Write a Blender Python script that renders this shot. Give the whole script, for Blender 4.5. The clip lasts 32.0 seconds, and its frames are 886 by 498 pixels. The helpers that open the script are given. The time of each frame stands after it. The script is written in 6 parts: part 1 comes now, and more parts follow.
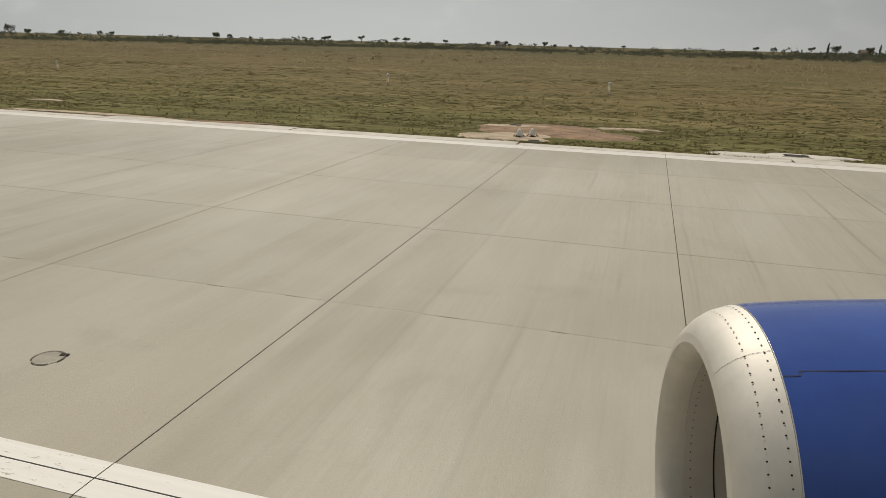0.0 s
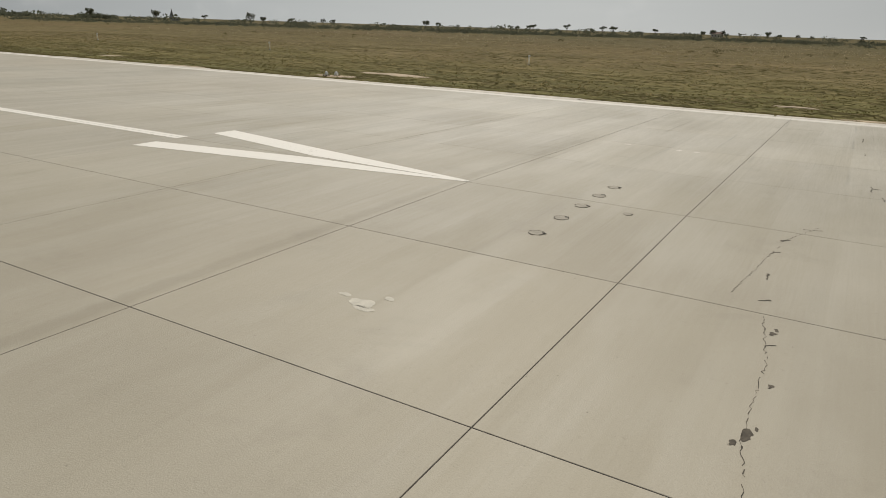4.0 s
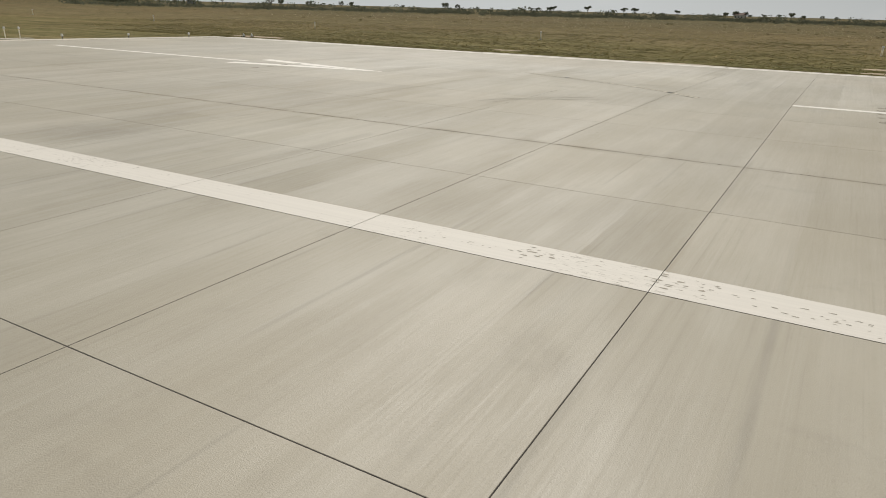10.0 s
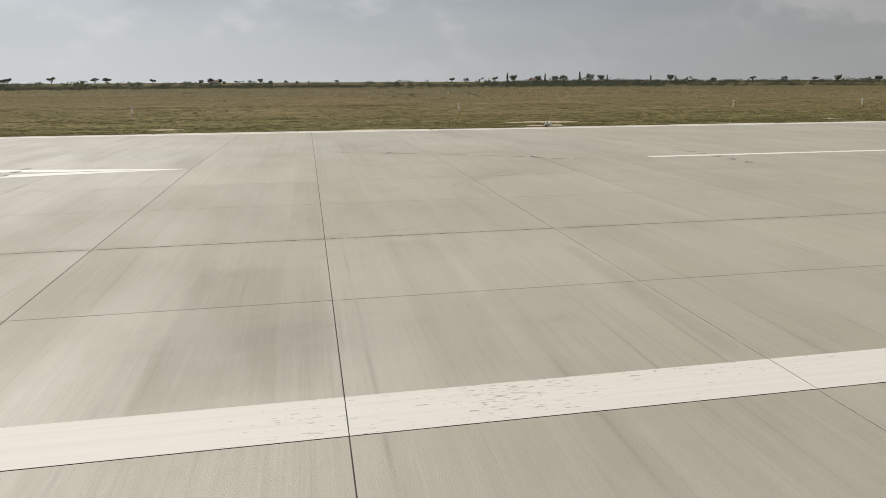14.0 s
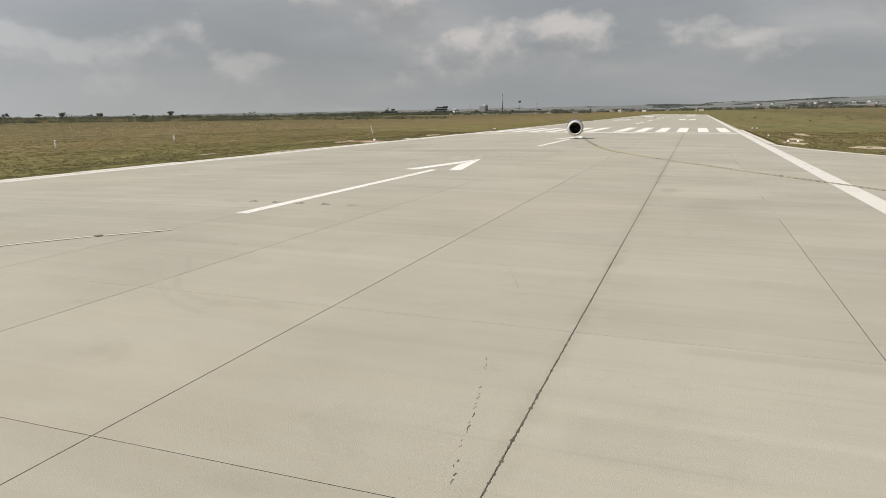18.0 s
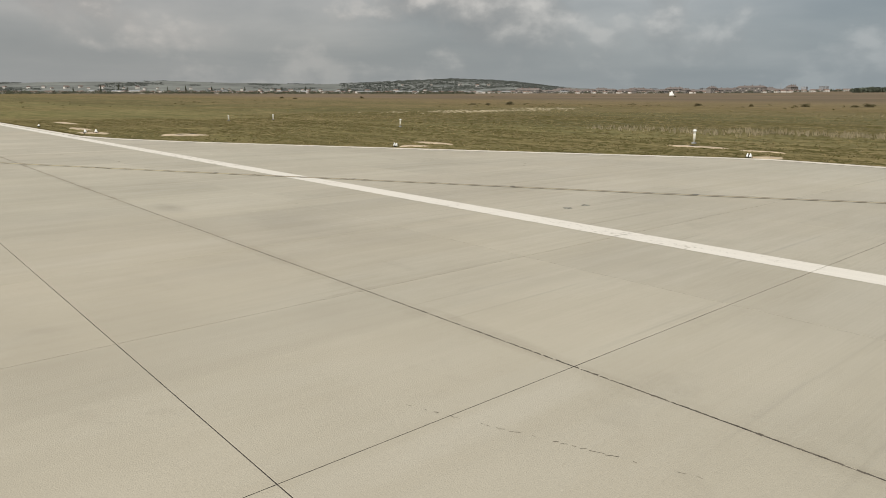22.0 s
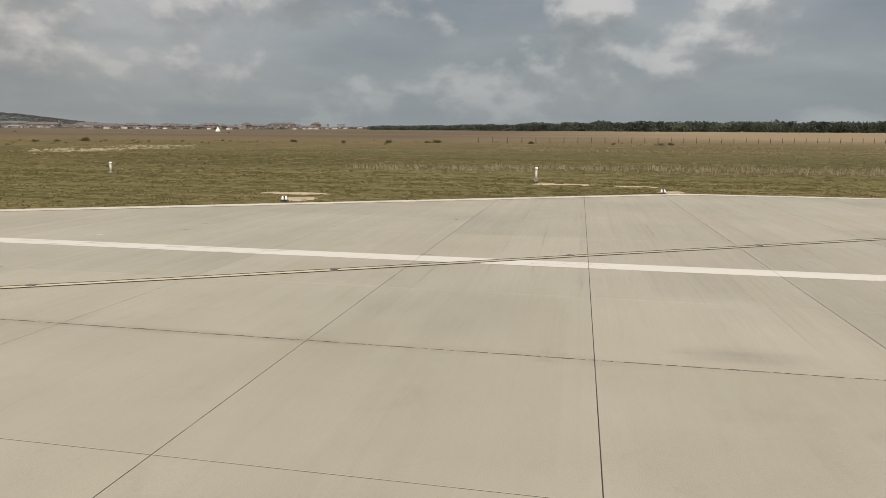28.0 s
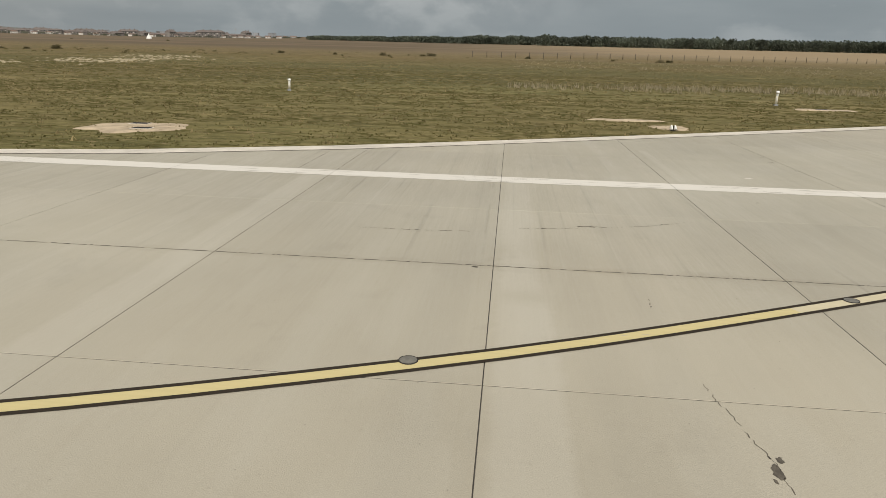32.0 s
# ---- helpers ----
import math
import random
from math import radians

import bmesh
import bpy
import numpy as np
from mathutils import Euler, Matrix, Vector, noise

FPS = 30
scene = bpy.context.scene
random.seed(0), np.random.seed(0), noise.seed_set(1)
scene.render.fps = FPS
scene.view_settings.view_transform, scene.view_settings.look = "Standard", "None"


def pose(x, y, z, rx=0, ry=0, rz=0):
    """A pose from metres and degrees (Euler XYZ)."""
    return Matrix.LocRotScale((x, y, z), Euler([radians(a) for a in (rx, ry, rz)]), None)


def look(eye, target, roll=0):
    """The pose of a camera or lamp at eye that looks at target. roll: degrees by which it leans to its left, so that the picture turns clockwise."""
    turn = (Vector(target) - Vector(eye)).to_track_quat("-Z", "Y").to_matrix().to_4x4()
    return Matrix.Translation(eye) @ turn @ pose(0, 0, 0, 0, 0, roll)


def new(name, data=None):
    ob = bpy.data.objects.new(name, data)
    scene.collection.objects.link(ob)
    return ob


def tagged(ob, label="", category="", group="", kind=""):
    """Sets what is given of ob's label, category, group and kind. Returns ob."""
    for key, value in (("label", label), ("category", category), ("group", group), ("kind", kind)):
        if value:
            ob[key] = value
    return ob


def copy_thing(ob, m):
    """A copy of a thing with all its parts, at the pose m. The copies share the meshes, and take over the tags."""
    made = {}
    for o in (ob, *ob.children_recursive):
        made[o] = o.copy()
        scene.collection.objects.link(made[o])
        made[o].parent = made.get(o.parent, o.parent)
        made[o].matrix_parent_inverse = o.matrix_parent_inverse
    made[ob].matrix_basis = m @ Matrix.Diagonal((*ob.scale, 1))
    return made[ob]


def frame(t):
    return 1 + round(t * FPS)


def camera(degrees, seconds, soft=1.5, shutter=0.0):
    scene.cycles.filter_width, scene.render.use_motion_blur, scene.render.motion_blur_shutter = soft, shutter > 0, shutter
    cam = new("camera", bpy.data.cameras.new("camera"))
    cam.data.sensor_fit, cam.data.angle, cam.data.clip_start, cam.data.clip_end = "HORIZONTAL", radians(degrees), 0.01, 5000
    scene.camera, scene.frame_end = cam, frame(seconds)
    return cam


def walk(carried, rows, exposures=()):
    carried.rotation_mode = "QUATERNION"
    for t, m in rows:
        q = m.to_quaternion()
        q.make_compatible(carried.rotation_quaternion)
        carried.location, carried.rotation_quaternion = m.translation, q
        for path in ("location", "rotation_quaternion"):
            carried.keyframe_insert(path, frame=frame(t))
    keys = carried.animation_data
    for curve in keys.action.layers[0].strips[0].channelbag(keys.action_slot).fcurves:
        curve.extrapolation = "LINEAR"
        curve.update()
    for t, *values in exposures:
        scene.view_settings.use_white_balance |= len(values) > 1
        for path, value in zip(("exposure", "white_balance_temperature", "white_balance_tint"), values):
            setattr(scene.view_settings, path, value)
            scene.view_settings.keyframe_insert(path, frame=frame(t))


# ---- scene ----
cam = camera(66.0, 32.0, soft=0.65, shutter=0.0)
PATH = [
    (0, (88.744, -3.941, 3.596), (86.089, 5.256, 0.702), 1.46),
    (0.5, (84.675, -4.838, 3.570), (81.705, 4.237, 0.600), 1.46),
    (1, (80.639, -5.804, 3.560), (77.225, 3.163, 0.742), 0.54),
    (1.5, (76.647, -6.912, 3.557), (72.987, 1.860, 0.450), 1.04),
    (2, (72.684, -8.084, 3.553), (68.806, 0.593, 0.444), 1.23),
    (2.5, (68.681, -9.393, 3.524), (64.689, -0.732, 0.516), 1.86),
    (3, (64.733, -10.819, 3.491), (60.380, -2.355, 0.424), 1.64),
    (3.5, (60.933, -12.340, 3.497), (56.386, -3.976, 0.437), 2.00),
    (4, (57.248, -13.941, 3.495), (52.437, -5.744, 0.386), 1.77),
    (4.5, (53.683, -15.600, 3.500), (48.694, -7.497, 0.427), 1.58),
    (6.5, (40.414, -22.397, 3.482), (34.928, -14.722, 0.167), 3.15),
    (7, (37.310, -24.019, 3.452), (31.785, -16.419, 0.029), 2.89),
    (7.5, (34.370, -25.614, 3.424), (28.788, -18.026, 0.067), 1.82),
    (8, (31.593, -27.108, 3.406), (25.995, -19.564, -0.023), 3.15),
    (8.5, (28.968, -28.431, 3.393), (23.230, -20.943, 0.078), 1.08),
    (9, (26.475, -29.564, 3.381), (21.072, -21.849, 0.021), 2.04),
    (9.5, (24.080, -30.491, 3.376), (19.060, -22.534, -0.014), 1.79),
    (10, (21.735, -31.210, 3.369), (17.063, -23.023, 0.032), 1.55),
    (10.5, (19.431, -31.704, 3.374), (15.270, -23.209, 0.130), 0.98),
    (11, (17.149, -31.983, 3.376), (13.362, -23.260, 0.284), 0.55),
    (11.5, (14.911, -32.037, 3.378), (11.782, -22.924, 0.702), -0.64),
    (12, (12.723, -31.870, 3.382), (10.674, -22.308, 1.287), -2.31),
    (12.5, (10.565, -31.439, 3.383), (9.451, -21.781, 1.042), -1.18),
    (13, (8.463, -30.790, 3.391), (8.180, -21.111, 0.892), -0.38),
    (13.5, (6.480, -30.016, 3.397), (7.215, -20.337, 0.996), -0.16),
    (15.5, (0.689, -24.397, 3.443), (5.836, -16.230, 0.832), -0.85),
    (16, (-0.143, -22.635, 3.470), (6.026, -15.168, 0.980), -0.61),
    (16.5, (-0.683, -20.767, 3.485), (6.727, -14.325, 1.589), -0.26),
    (17, (-0.908, -18.865, 3.506), (7.453, -13.663, 1.764), -0.47),
    (17.5, (-0.791, -16.990, 3.489), (8.093, -12.764, 1.698), 0.55),
    (18, (-0.385, -15.207, 3.473), (8.820, -11.827, 1.516), -0.58),
    (18.5, (0.271, -13.562, 3.484), (9.862, -11.303, 1.778), -1.71),
    (19, (1.225, -12.148, 3.491), (11.066, -11.336, 1.911), -2.39),
    (19.5, (2.368, -10.895, 3.508), (12.237, -11.230, 1.931), -1.80),
    (20, (3.642, -9.757, 3.531), (13.303, -11.650, 1.778), -1.21),
    (20.5, (5.030, -8.700, 3.545), (14.192, -12.149, 1.505), 0.12),
    (21, (6.423, -7.824, 3.550), (14.928, -12.555, 1.253), 0.23),
    (21.5, (7.924, -7.067, 3.558), (15.899, -12.630, 1.221), -0.32),
    (22, (9.516, -6.328, 3.560), (16.847, -12.761, 1.355), 0.03),
    (22.5, (11.172, -5.723, 3.550), (17.964, -12.777, 1.521), -0.35),
    (23, (12.907, -5.241, 3.530), (19.080, -12.861, 1.575), -0.55),
    (23.5, (14.688, -4.812, 3.544), (20.102, -13.005, 1.654), -0.04),
    (24, (16.583, -4.466, 3.552), (21.202, -13.126, 1.636), -0.01),
    (24.5, (18.523, -4.120, 3.567), (22.582, -13.056, 1.651), -0.07),
    (25, (20.574, -3.815, 3.577), (24.048, -13.010, 1.737), -0.02),
    (25.5, (22.731, -3.620, 3.576), (25.727, -12.956, 1.607), 0.13),
    (27.5, (32.560, -2.644, 3.596), (34.358, -12.273, 1.584), 0.97),
    (28, (35.140, -2.581, 3.542), (37.052, -12.251, 1.858), 0.41),
    (28.5, (37.878, -2.412, 3.563), (39.653, -12.023, 1.445), 1.49),
    (29, (40.680, -2.261, 3.587), (42.299, -11.878, 1.374), 1.62),
    (29.5, (43.602, -2.156, 3.599), (45.094, -11.776, 1.316), 2.04),
    (30, (46.611, -2.065, 3.605), (48.018, -11.714, 1.391), 1.63),
    (30.5, (49.709, -2.046, 3.604), (50.992, -11.702, 1.343), 1.42),
    (31, (52.929, -2.000, 3.589), (54.216, -11.612, 1.149), 1.49),
    (31.5, (56.211, -2.028, 3.578), (57.253, -11.581, 0.809), 1.52),
    (32, (59.530, -2.042, 3.604), (60.402, -11.584, 0.745), 1.42),
]
EXPOSURES = [(0.0, -0.3, 6600, 10), (4.0, -0.3, 6520, 10), (8.0, -0.36, 6520, 10), (9.0, -0.27, 6480, 10), (12.0, -0.15, 6340, 11), (13.0, -0.12, 6330, 11), (16.0, 0.12, 6140, 12), (17.0, 0.2, 6170, 12), (19.0, 0.24, 6260, 11), (21.0, 0.14, 6360, 10), (25.0, 0.14, 6420, 10), (28.0, 0.1, 6540, 12), (29.0, 0.08, 6560, 12), (30.0, 0.12, 6540, 12), (31.0, 0.06, 6470, 12), (32.0, 0.04, 6450, 10)]
walk(cam, [(t, look(eye, target, roll)) for t, eye, target, roll in PATH], EXPOSURES)

# ---- light ----
SUN_EL, SUN_AZ = 50.0, 116.0   # degrees; azimuth from +x towards +y
sun_data = bpy.data.lights.new("sun", "SUN")
sun_data.energy, sun_data.angle, sun_data.color = 3.7, radians(4.0), (1.0, 0.95, 0.87)
sun = new("sun", sun_data)
sd = Vector((math.cos(radians(SUN_AZ)) * math.cos(radians(SUN_EL)), math.sin(radians(SUN_AZ)) * math.cos(radians(SUN_EL)), math.sin(radians(SUN_EL))))
sun.matrix_world = look(sd * 200.0, (0, 0, 0))


def link(tree, a, b):
    tree.links.new(a, b)


def maths(tree, op, a, b=None, clamp=False):
    n = tree.nodes.new("ShaderNodeMath")
    n.operation, n.use_clamp = op, clamp
    for i, v in enumerate((a, b)):
        if v is None:
            continue
        if isinstance(v, (int, float)):
            n.inputs[i].default_value = v
        else:
            tree.links.new(v, n.inputs[i])
    return n.outputs[0]


def mixed(tree, fac, a, b, blend="MIX"):
    n = tree.nodes.new("ShaderNodeMix")
    n.data_type, n.blend_type = "RGBA", blend
    for sock, v in ((n.inputs[0], fac), (n.inputs[6], a), (n.inputs[7], b)):
        if isinstance(v, (int, float)):
            sock.default_value = v
        elif isinstance(v, tuple):
            sock.default_value = (*v, 1.0)
        else:
            tree.links.new(v, sock)
    return n.outputs[2]


def ramp(tree, fac, stops):
    n = tree.nodes.new("ShaderNodeValToRGB")
    els = n.color_ramp.elements
    while len(els) < len(stops):
        els.new(0.5)
    for el, (p, c) in zip(els, stops):
        el.position = p
        el.color = (c, c, c, 1) if isinstance(c, (int, float)) else (*c, 1)
    tree.links.new(fac, n.inputs[0])
    return n.outputs[0]


def noise_at(tree, vec, scale, detail=4.0, rough=0.55, distort=0.0):
    n = tree.nodes.new("ShaderNodeTexNoise")
    n.inputs["Scale"].default_value, n.inputs["Detail"].default_value = scale, detail
    n.inputs["Roughness"].default_value, n.inputs["Distortion"].default_value = rough, distort
    if vec is not None:
        tree.links.new(vec, n.inputs["Vector"])
    return n.outputs[0]


def stretched(tree, vec, scale, shift=(0, 0, 0), turn=0.0):
    n = tree.nodes.new("ShaderNodeMapping")
    n.inputs["Scale"].default_value, n.inputs["Location"].default_value = scale, shift
    n.inputs["Rotation"].default_value = (0, 0, turn)
    tree.links.new(vec, n.inputs["Vector"])
    return n.outputs[0]


world = bpy.data.worlds.new("cloudy sky")
scene.world = world
world.use_nodes = True
wt = world.node_tree
wt.nodes.clear()
w_out, w_bg = wt.nodes.new("ShaderNodeOutputWorld"), wt.nodes.new("ShaderNodeBackground")
sky = wt.nodes.new("ShaderNodeTexSky")
sky.sky_type, sky.sun_disc = "NISHITA", False
sky.sun_elevation, sky.sun_rotation = radians(SUN_EL), radians(90.0 - SUN_AZ)
sky.dust_density, sky.air_density = 3.0, 1.0
co = wt.nodes.new("ShaderNodeTexCoord").outputs["Generated"]
sep = wt.nodes.new("ShaderNodeSeparateXYZ")
link(wt, co, sep.inputs[0])
flat_z = maths(wt, "ADD", maths(wt, "MAXIMUM", sep.outputs[2], 0.0), 0.11)
plan = wt.nodes.new("ShaderNodeCombineXYZ")
link(wt, maths(wt, "DIVIDE", sep.outputs[0], flat_z), plan.inputs[0])
link(wt, maths(wt, "DIVIDE", sep.outputs[1], flat_z), plan.inputs[1])
soft_deck = noise_at(wt, stretched(wt, plan.outputs[0], (1, 1, 1), (0.7, 5.2, 0)), 0.42, 5.0, 0.5, 0.2)
broad = noise_at(wt, stretched(wt, plan.outputs[0], (1, 1, 1), (4.1, 1.6, 0)), 0.2, 3.0, 0.5)
tower_of = noise_at(wt, stretched(wt, co, (1.0, 1.0, 2.3), (2.2, 0.6, 0.1)), 3.0, 6.0, 0.5, 0.15)
puff = noise_at(wt, stretched(wt, co, (1.0, 1.0, 1.5), (3.1, 1.7, 0.4)), 6.4, 9.0, 0.5, 0.1)
above = noise_at(wt, stretched(wt, co, (1.0, 1.0, 1.5), (3.1, 1.7, 0.437)), 6.4, 9.0, 0.5, 0.1)
grey_of = maths(wt, "ADD", maths(wt, "MULTIPLY", soft_deck, 0.45), maths(wt, "ADD", maths(wt, "MULTIPLY", broad, 0.25), maths(wt, "MULTIPLY", tower_of, 0.40)))
deck = ramp(wt, grey_of, [(0.44, (1.58, 1.72, 1.80)), (0.53, (2.20, 2.32, 2.36)), (0.60, (2.95, 2.98, 2.94)), (0.68, (4.0, 3.92, 3.78))])
heaped = ramp(wt, maths(wt, "ADD", maths(wt, "MULTIPLY", puff, 0.7), maths(wt, "MULTIPLY", grey_of, 0.55)), [(0.635, 0.0), (0.70, 0.75), (0.77, 1.0)])
lit = ramp(wt, maths(wt, "ADD", maths(wt, "MULTIPLY", maths(wt, "SUBTRACT", puff, above), 4.5), 0.5), [(0.15, (2.1, 2.16, 2.18)), (0.5, (3.0, 2.96, 2.88)), (0.9, (5.4, 5.15, 4.85))])
clouded = mixed(wt, maths(wt, "MULTIPLY", heaped, 0.85), mixed(wt, 0.88, sky.outputs[0], deck), lit)
north = ramp(wt, sep.outputs[1], [(0.0, 0.12), (0.35, 0.18), (1.0, 1.0)])
veiled = mixed(wt, maths(wt, "MULTIPLY", north, 0.46), clouded, (4.35, 4.78, 5.05))
far_haze = mixed(wt, north, (2.12, 2.32, 2.40), (4.5, 4.6, 4.45))
haze = ramp(wt, sep.outputs[2], [(0.0, 1.0), (0.045, 0.78), (0.10, 0.25), (0.2, 0.0)])
final_sky = mixed(wt, maths(wt, "MULTIPLY", haze, maths(wt, "ADD", maths(wt, "MULTIPLY", north, 0.1), 0.82)), veiled, far_haze)
sunward = maths(wt, "ADD", 1.0, maths(wt, "MULTIPLY", north, maths(wt, "SUBTRACT", 0.06, maths(wt, "MULTIPLY", sep.outputs[0], 0.6))))
glow = wt.nodes.new("ShaderNodeVectorMath")
glow.operation = "SCALE"
eastern = ramp(wt, sep.outputs[0], [(0.35, (1.0, 1.0, 1.0)), (0.85, (1.05, 1.0, 0.95))])
southern = ramp(wt, maths(wt, "MULTIPLY", sep.outputs[1], -1.0), [(0.3, (1.0, 1.0, 1.0)), (0.9, (0.87, 0.915, 0.935))])
link(wt, mixed(wt, 1.0, mixed(wt, 1.0, final_sky, eastern, "MULTIPLY"), southern, "MULTIPLY"), glow.inputs[0])
link(wt, sunward, glow.inputs["Scale"])
link(wt, glow.outputs[0], w_bg.inputs[0])
w_bg.inputs[1].default_value = 0.12
link(wt, w_bg.outputs[0], w_out.inputs[0])


# ---- materials ----
def material(name, build, rough=0.9, metal=0.0, bump=0.0):
    m = bpy.data.materials.new(name)
    m.use_nodes = True
    t = m.node_tree
    bsdf = t.nodes["Principled BSDF"]
    bsdf.inputs["Roughness"].default_value, bsdf.inputs["Metallic"].default_value = rough, metal
    geo = t.nodes.new("ShaderNodeNewGeometry")
    got = build(t, geo.outputs["Position"], bsdf)
    colour, height = got if isinstance(got, list) else (got, None)
    if isinstance(colour, tuple):
        bsdf.inputs["Base Color"].default_value = (*colour, 1)
    else:
        link(t, colour, bsdf.inputs["Base Color"])
    if height is not None:
        b = t.nodes.new("ShaderNodeBump")
        b.inputs["Strength"].default_value, b.inputs["Distance"].default_value = bump, 0.02
        link(t, height, b.inputs["Height"])
        link(t, b.outputs[0], bsdf.inputs["Normal"])
    return m


def piece_random(t):
    a = t.nodes.new("ShaderNodeObjectInfo").outputs["Random"]
    b = t.nodes.new("ShaderNodeNewGeometry").outputs["Random Per Island"]
    return maths(t, "FRACT", maths(t, "ADD", a, b))


def concrete_nodes(t, pos, bsdf):
    rnd = piece_random(t)
    streak = noise_at(t, stretched(t, pos, (2.6, 0.05, 1.0)), 1.0, 6.0, 0.62)
    fine = noise_at(t, stretched(t, pos, (9.0, 0.25, 1.0)), 1.0, 5.0, 0.6)
    cloudy = noise_at(t, pos, 0.16, 5.0, 0.55)
    stain = noise_at(t, pos, 0.55, 7.0, 0.65, 0.4)
    grain = noise_at(t, pos, 60.0, 3.0, 0.6)
    tint = noise_at(t, stretched(t, pos, (0.05, 0.035, 1.0), (4.0, 1.0, 0)), 1.0, 3.0, 0.5)
    patchy = noise_at(t, stretched(t, pos, (0.9, 0.22, 1.0), (2.0, 7.0, 0)), 1.0, 4.0, 0.6)
    rough_streak = noise_at(t, stretched(t, pos, (26.0, 1.1, 1.0)), 1.0, 4.0, 0.7)
    zone = ramp(t, noise_at(t, stretched(t, pos, (0.045, 0.06, 1.0), (9.0, 3.0, 0)), 1.0, 2.0, 0.5), [(0.40, 0.12), (0.60, 1.0)])
    base = mixed(t, ramp(t, cloudy, [(0.32, 0.0), (0.68, 1.0)]), (0.345, 0.315, 0.246), (0.413, 0.378, 0.296))
    base = mixed(t, maths(t, "MULTIPLY", ramp(t, tint, [(0.45, 0.0), (0.66, 1.0)]), 0.25), base, (0.408, 0.345, 0.256))
    base = mixed(t, maths(t, "MULTIPLY", maths(t, "MULTIPLY", ramp(t, streak, [(0.40, 0.0), (0.60, 1.0)]), zone), 0.08), base, (0.306, 0.283, 0.227))
    base = mixed(t, maths(t, "MULTIPLY", ramp(t, patchy, [(0.50, 0.0), (0.62, 1.0)]), 0.22), base, (0.437, 0.405, 0.327))
    base = mixed(t, maths(t, "MULTIPLY", maths(t, "MULTIPLY", ramp(t, fine, [(0.42, 0.0), (0.66, 1.0)]), zone), 0.15), base, (0.462, 0.425, 0.342))
    base = mixed(t, maths(t, "MULTIPLY", maths(t, "MULTIPLY", ramp(t, rough_streak, [(0.50, 0.0), (0.72, 1.0)]), zone), 0.10), base, (0.253, 0.235, 0.191))
    base = mixed(t, maths(t, "MULTIPLY", ramp(t, stain, [(0.58, 0.0), (0.72, 1.0)]), 0.25), base, (0.243, 0.215, 0.166))
    sx = t.nodes.new("ShaderNodeSeparateXYZ")
    link(t, pos, sx.inputs[0])
    off = maths(t, "ABSOLUTE", maths(t, "ADD", sx.outputs[1], 13.5))
    wavy = noise_at(t, stretched(t, pos, (0.9, 3.0, 1.0)), 1.0, 6.0, 0.6)
    along_x = ramp(t, noise_at(t, stretched(t, pos, (0.11, 0.0, 0.0), (3.0, 0, 0)), 1.0, 3.0, 0.6), [(0.40, 0.4), (0.62, 1.0)])
    rubbed = maths(t, "SUBTRACT", maths(t, "ADD", maths(t, "MULTIPLY", wavy, 1.9), -0.35), maths(t, "MULTIPLY", off, 2.3), True)
    base = mixed(t, maths(t, "MULTIPLY", maths(t, "MULTIPLY", rubbed, along_x), 0.29), base, (0.17, 0.15, 0.118))
    band = noise_at(t, stretched(t, pos, (0.55, 0.02, 1.0), (1.0, 4.0, 0)), 1.0, 3.0, 0.55)
    base = mixed(t, maths(t, "MULTIPLY", ramp(t, band, [(0.54, 0.0), (0.62, 1.0)]), 0.11), base, (0.46, 0.425, 0.345))
    base = mixed(t, maths(t, "MULTIPLY", ramp(t, band, [(0.36, 1.0), (0.44, 0.0)]), 0.13), base, (0.27, 0.245, 0.195))
    lane = t.nodes.new("ShaderNodeCombineXYZ")
    wobble = maths(t, "MULTIPLY", noise_at(t, stretched(t, pos, (0.3, 0.3, 1.0)), 1.0, 2.0, 0.5), 0.10)
    uneven = maths(t, "MULTIPLY", noise_at(t, stretched(t, pos, (0.23, 0.0, 0.0), (1.3, 0, 0)), 1.0, 1.0, 0.5), 1.6)
    across = maths(t, "ADD", maths(t, "ADD", maths(t, "MULTIPLY", sx.outputs[0], 0.8038), wobble), uneven)
    link(t, maths(t, "FLOOR", across), lane.inputs[0])
    from_seam = maths(t, "ABSOLUTE", maths(t, "SUBTRACT", maths(t, "FRACT", across), 0.5))
    seam = maths(t, "MULTIPLY", ramp(t, from_seam, [(0.455, 0.0), (0.49, 1.0)]), ramp(t, noise_at(t, stretched(t, pos, (0.8, 0.16, 1.0), (6.0, 2.0, 0)), 1.0, 3.0, 0.6), [(0.50, 0.0), (0.60, 1.0)]))
    base = mixed(t, maths(t, "MULTIPLY", maths(t, "MULTIPLY", seam, zone), 0.34), base, (0.185, 0.168, 0.135))
    link(t, maths(t, "MULTIPLY", sx.outputs[1], 0.075), lane.inputs[1])
    apart = t.nodes.new("ShaderNodeVectorMath")
    apart.operation = "MULTIPLY"
    link(t, lane.outputs[0], apart.inputs[0])
    apart.inputs[1].default_value = (7.37, 1.0, 0.0)
    pick = ramp(t, noise_at(t, apart.outputs[0], 1.0, 2.0, 0.5), [(0.30, 0.0), (0.70, 1.0)])
    pass_tone = maths(t, "MULTIPLY", maths(t, "SUBTRACT", pick, 0.5), maths(t, "ADD", maths(t, "MULTIPLY", zone, 0.04), 0.01))
    # paving passes that set lighter or darker than their neighbours
    edge = maths(t, "MULTIPLY", maths(t, "SUBTRACT", wavy, 0.5), 0.5)
    band_polish = None
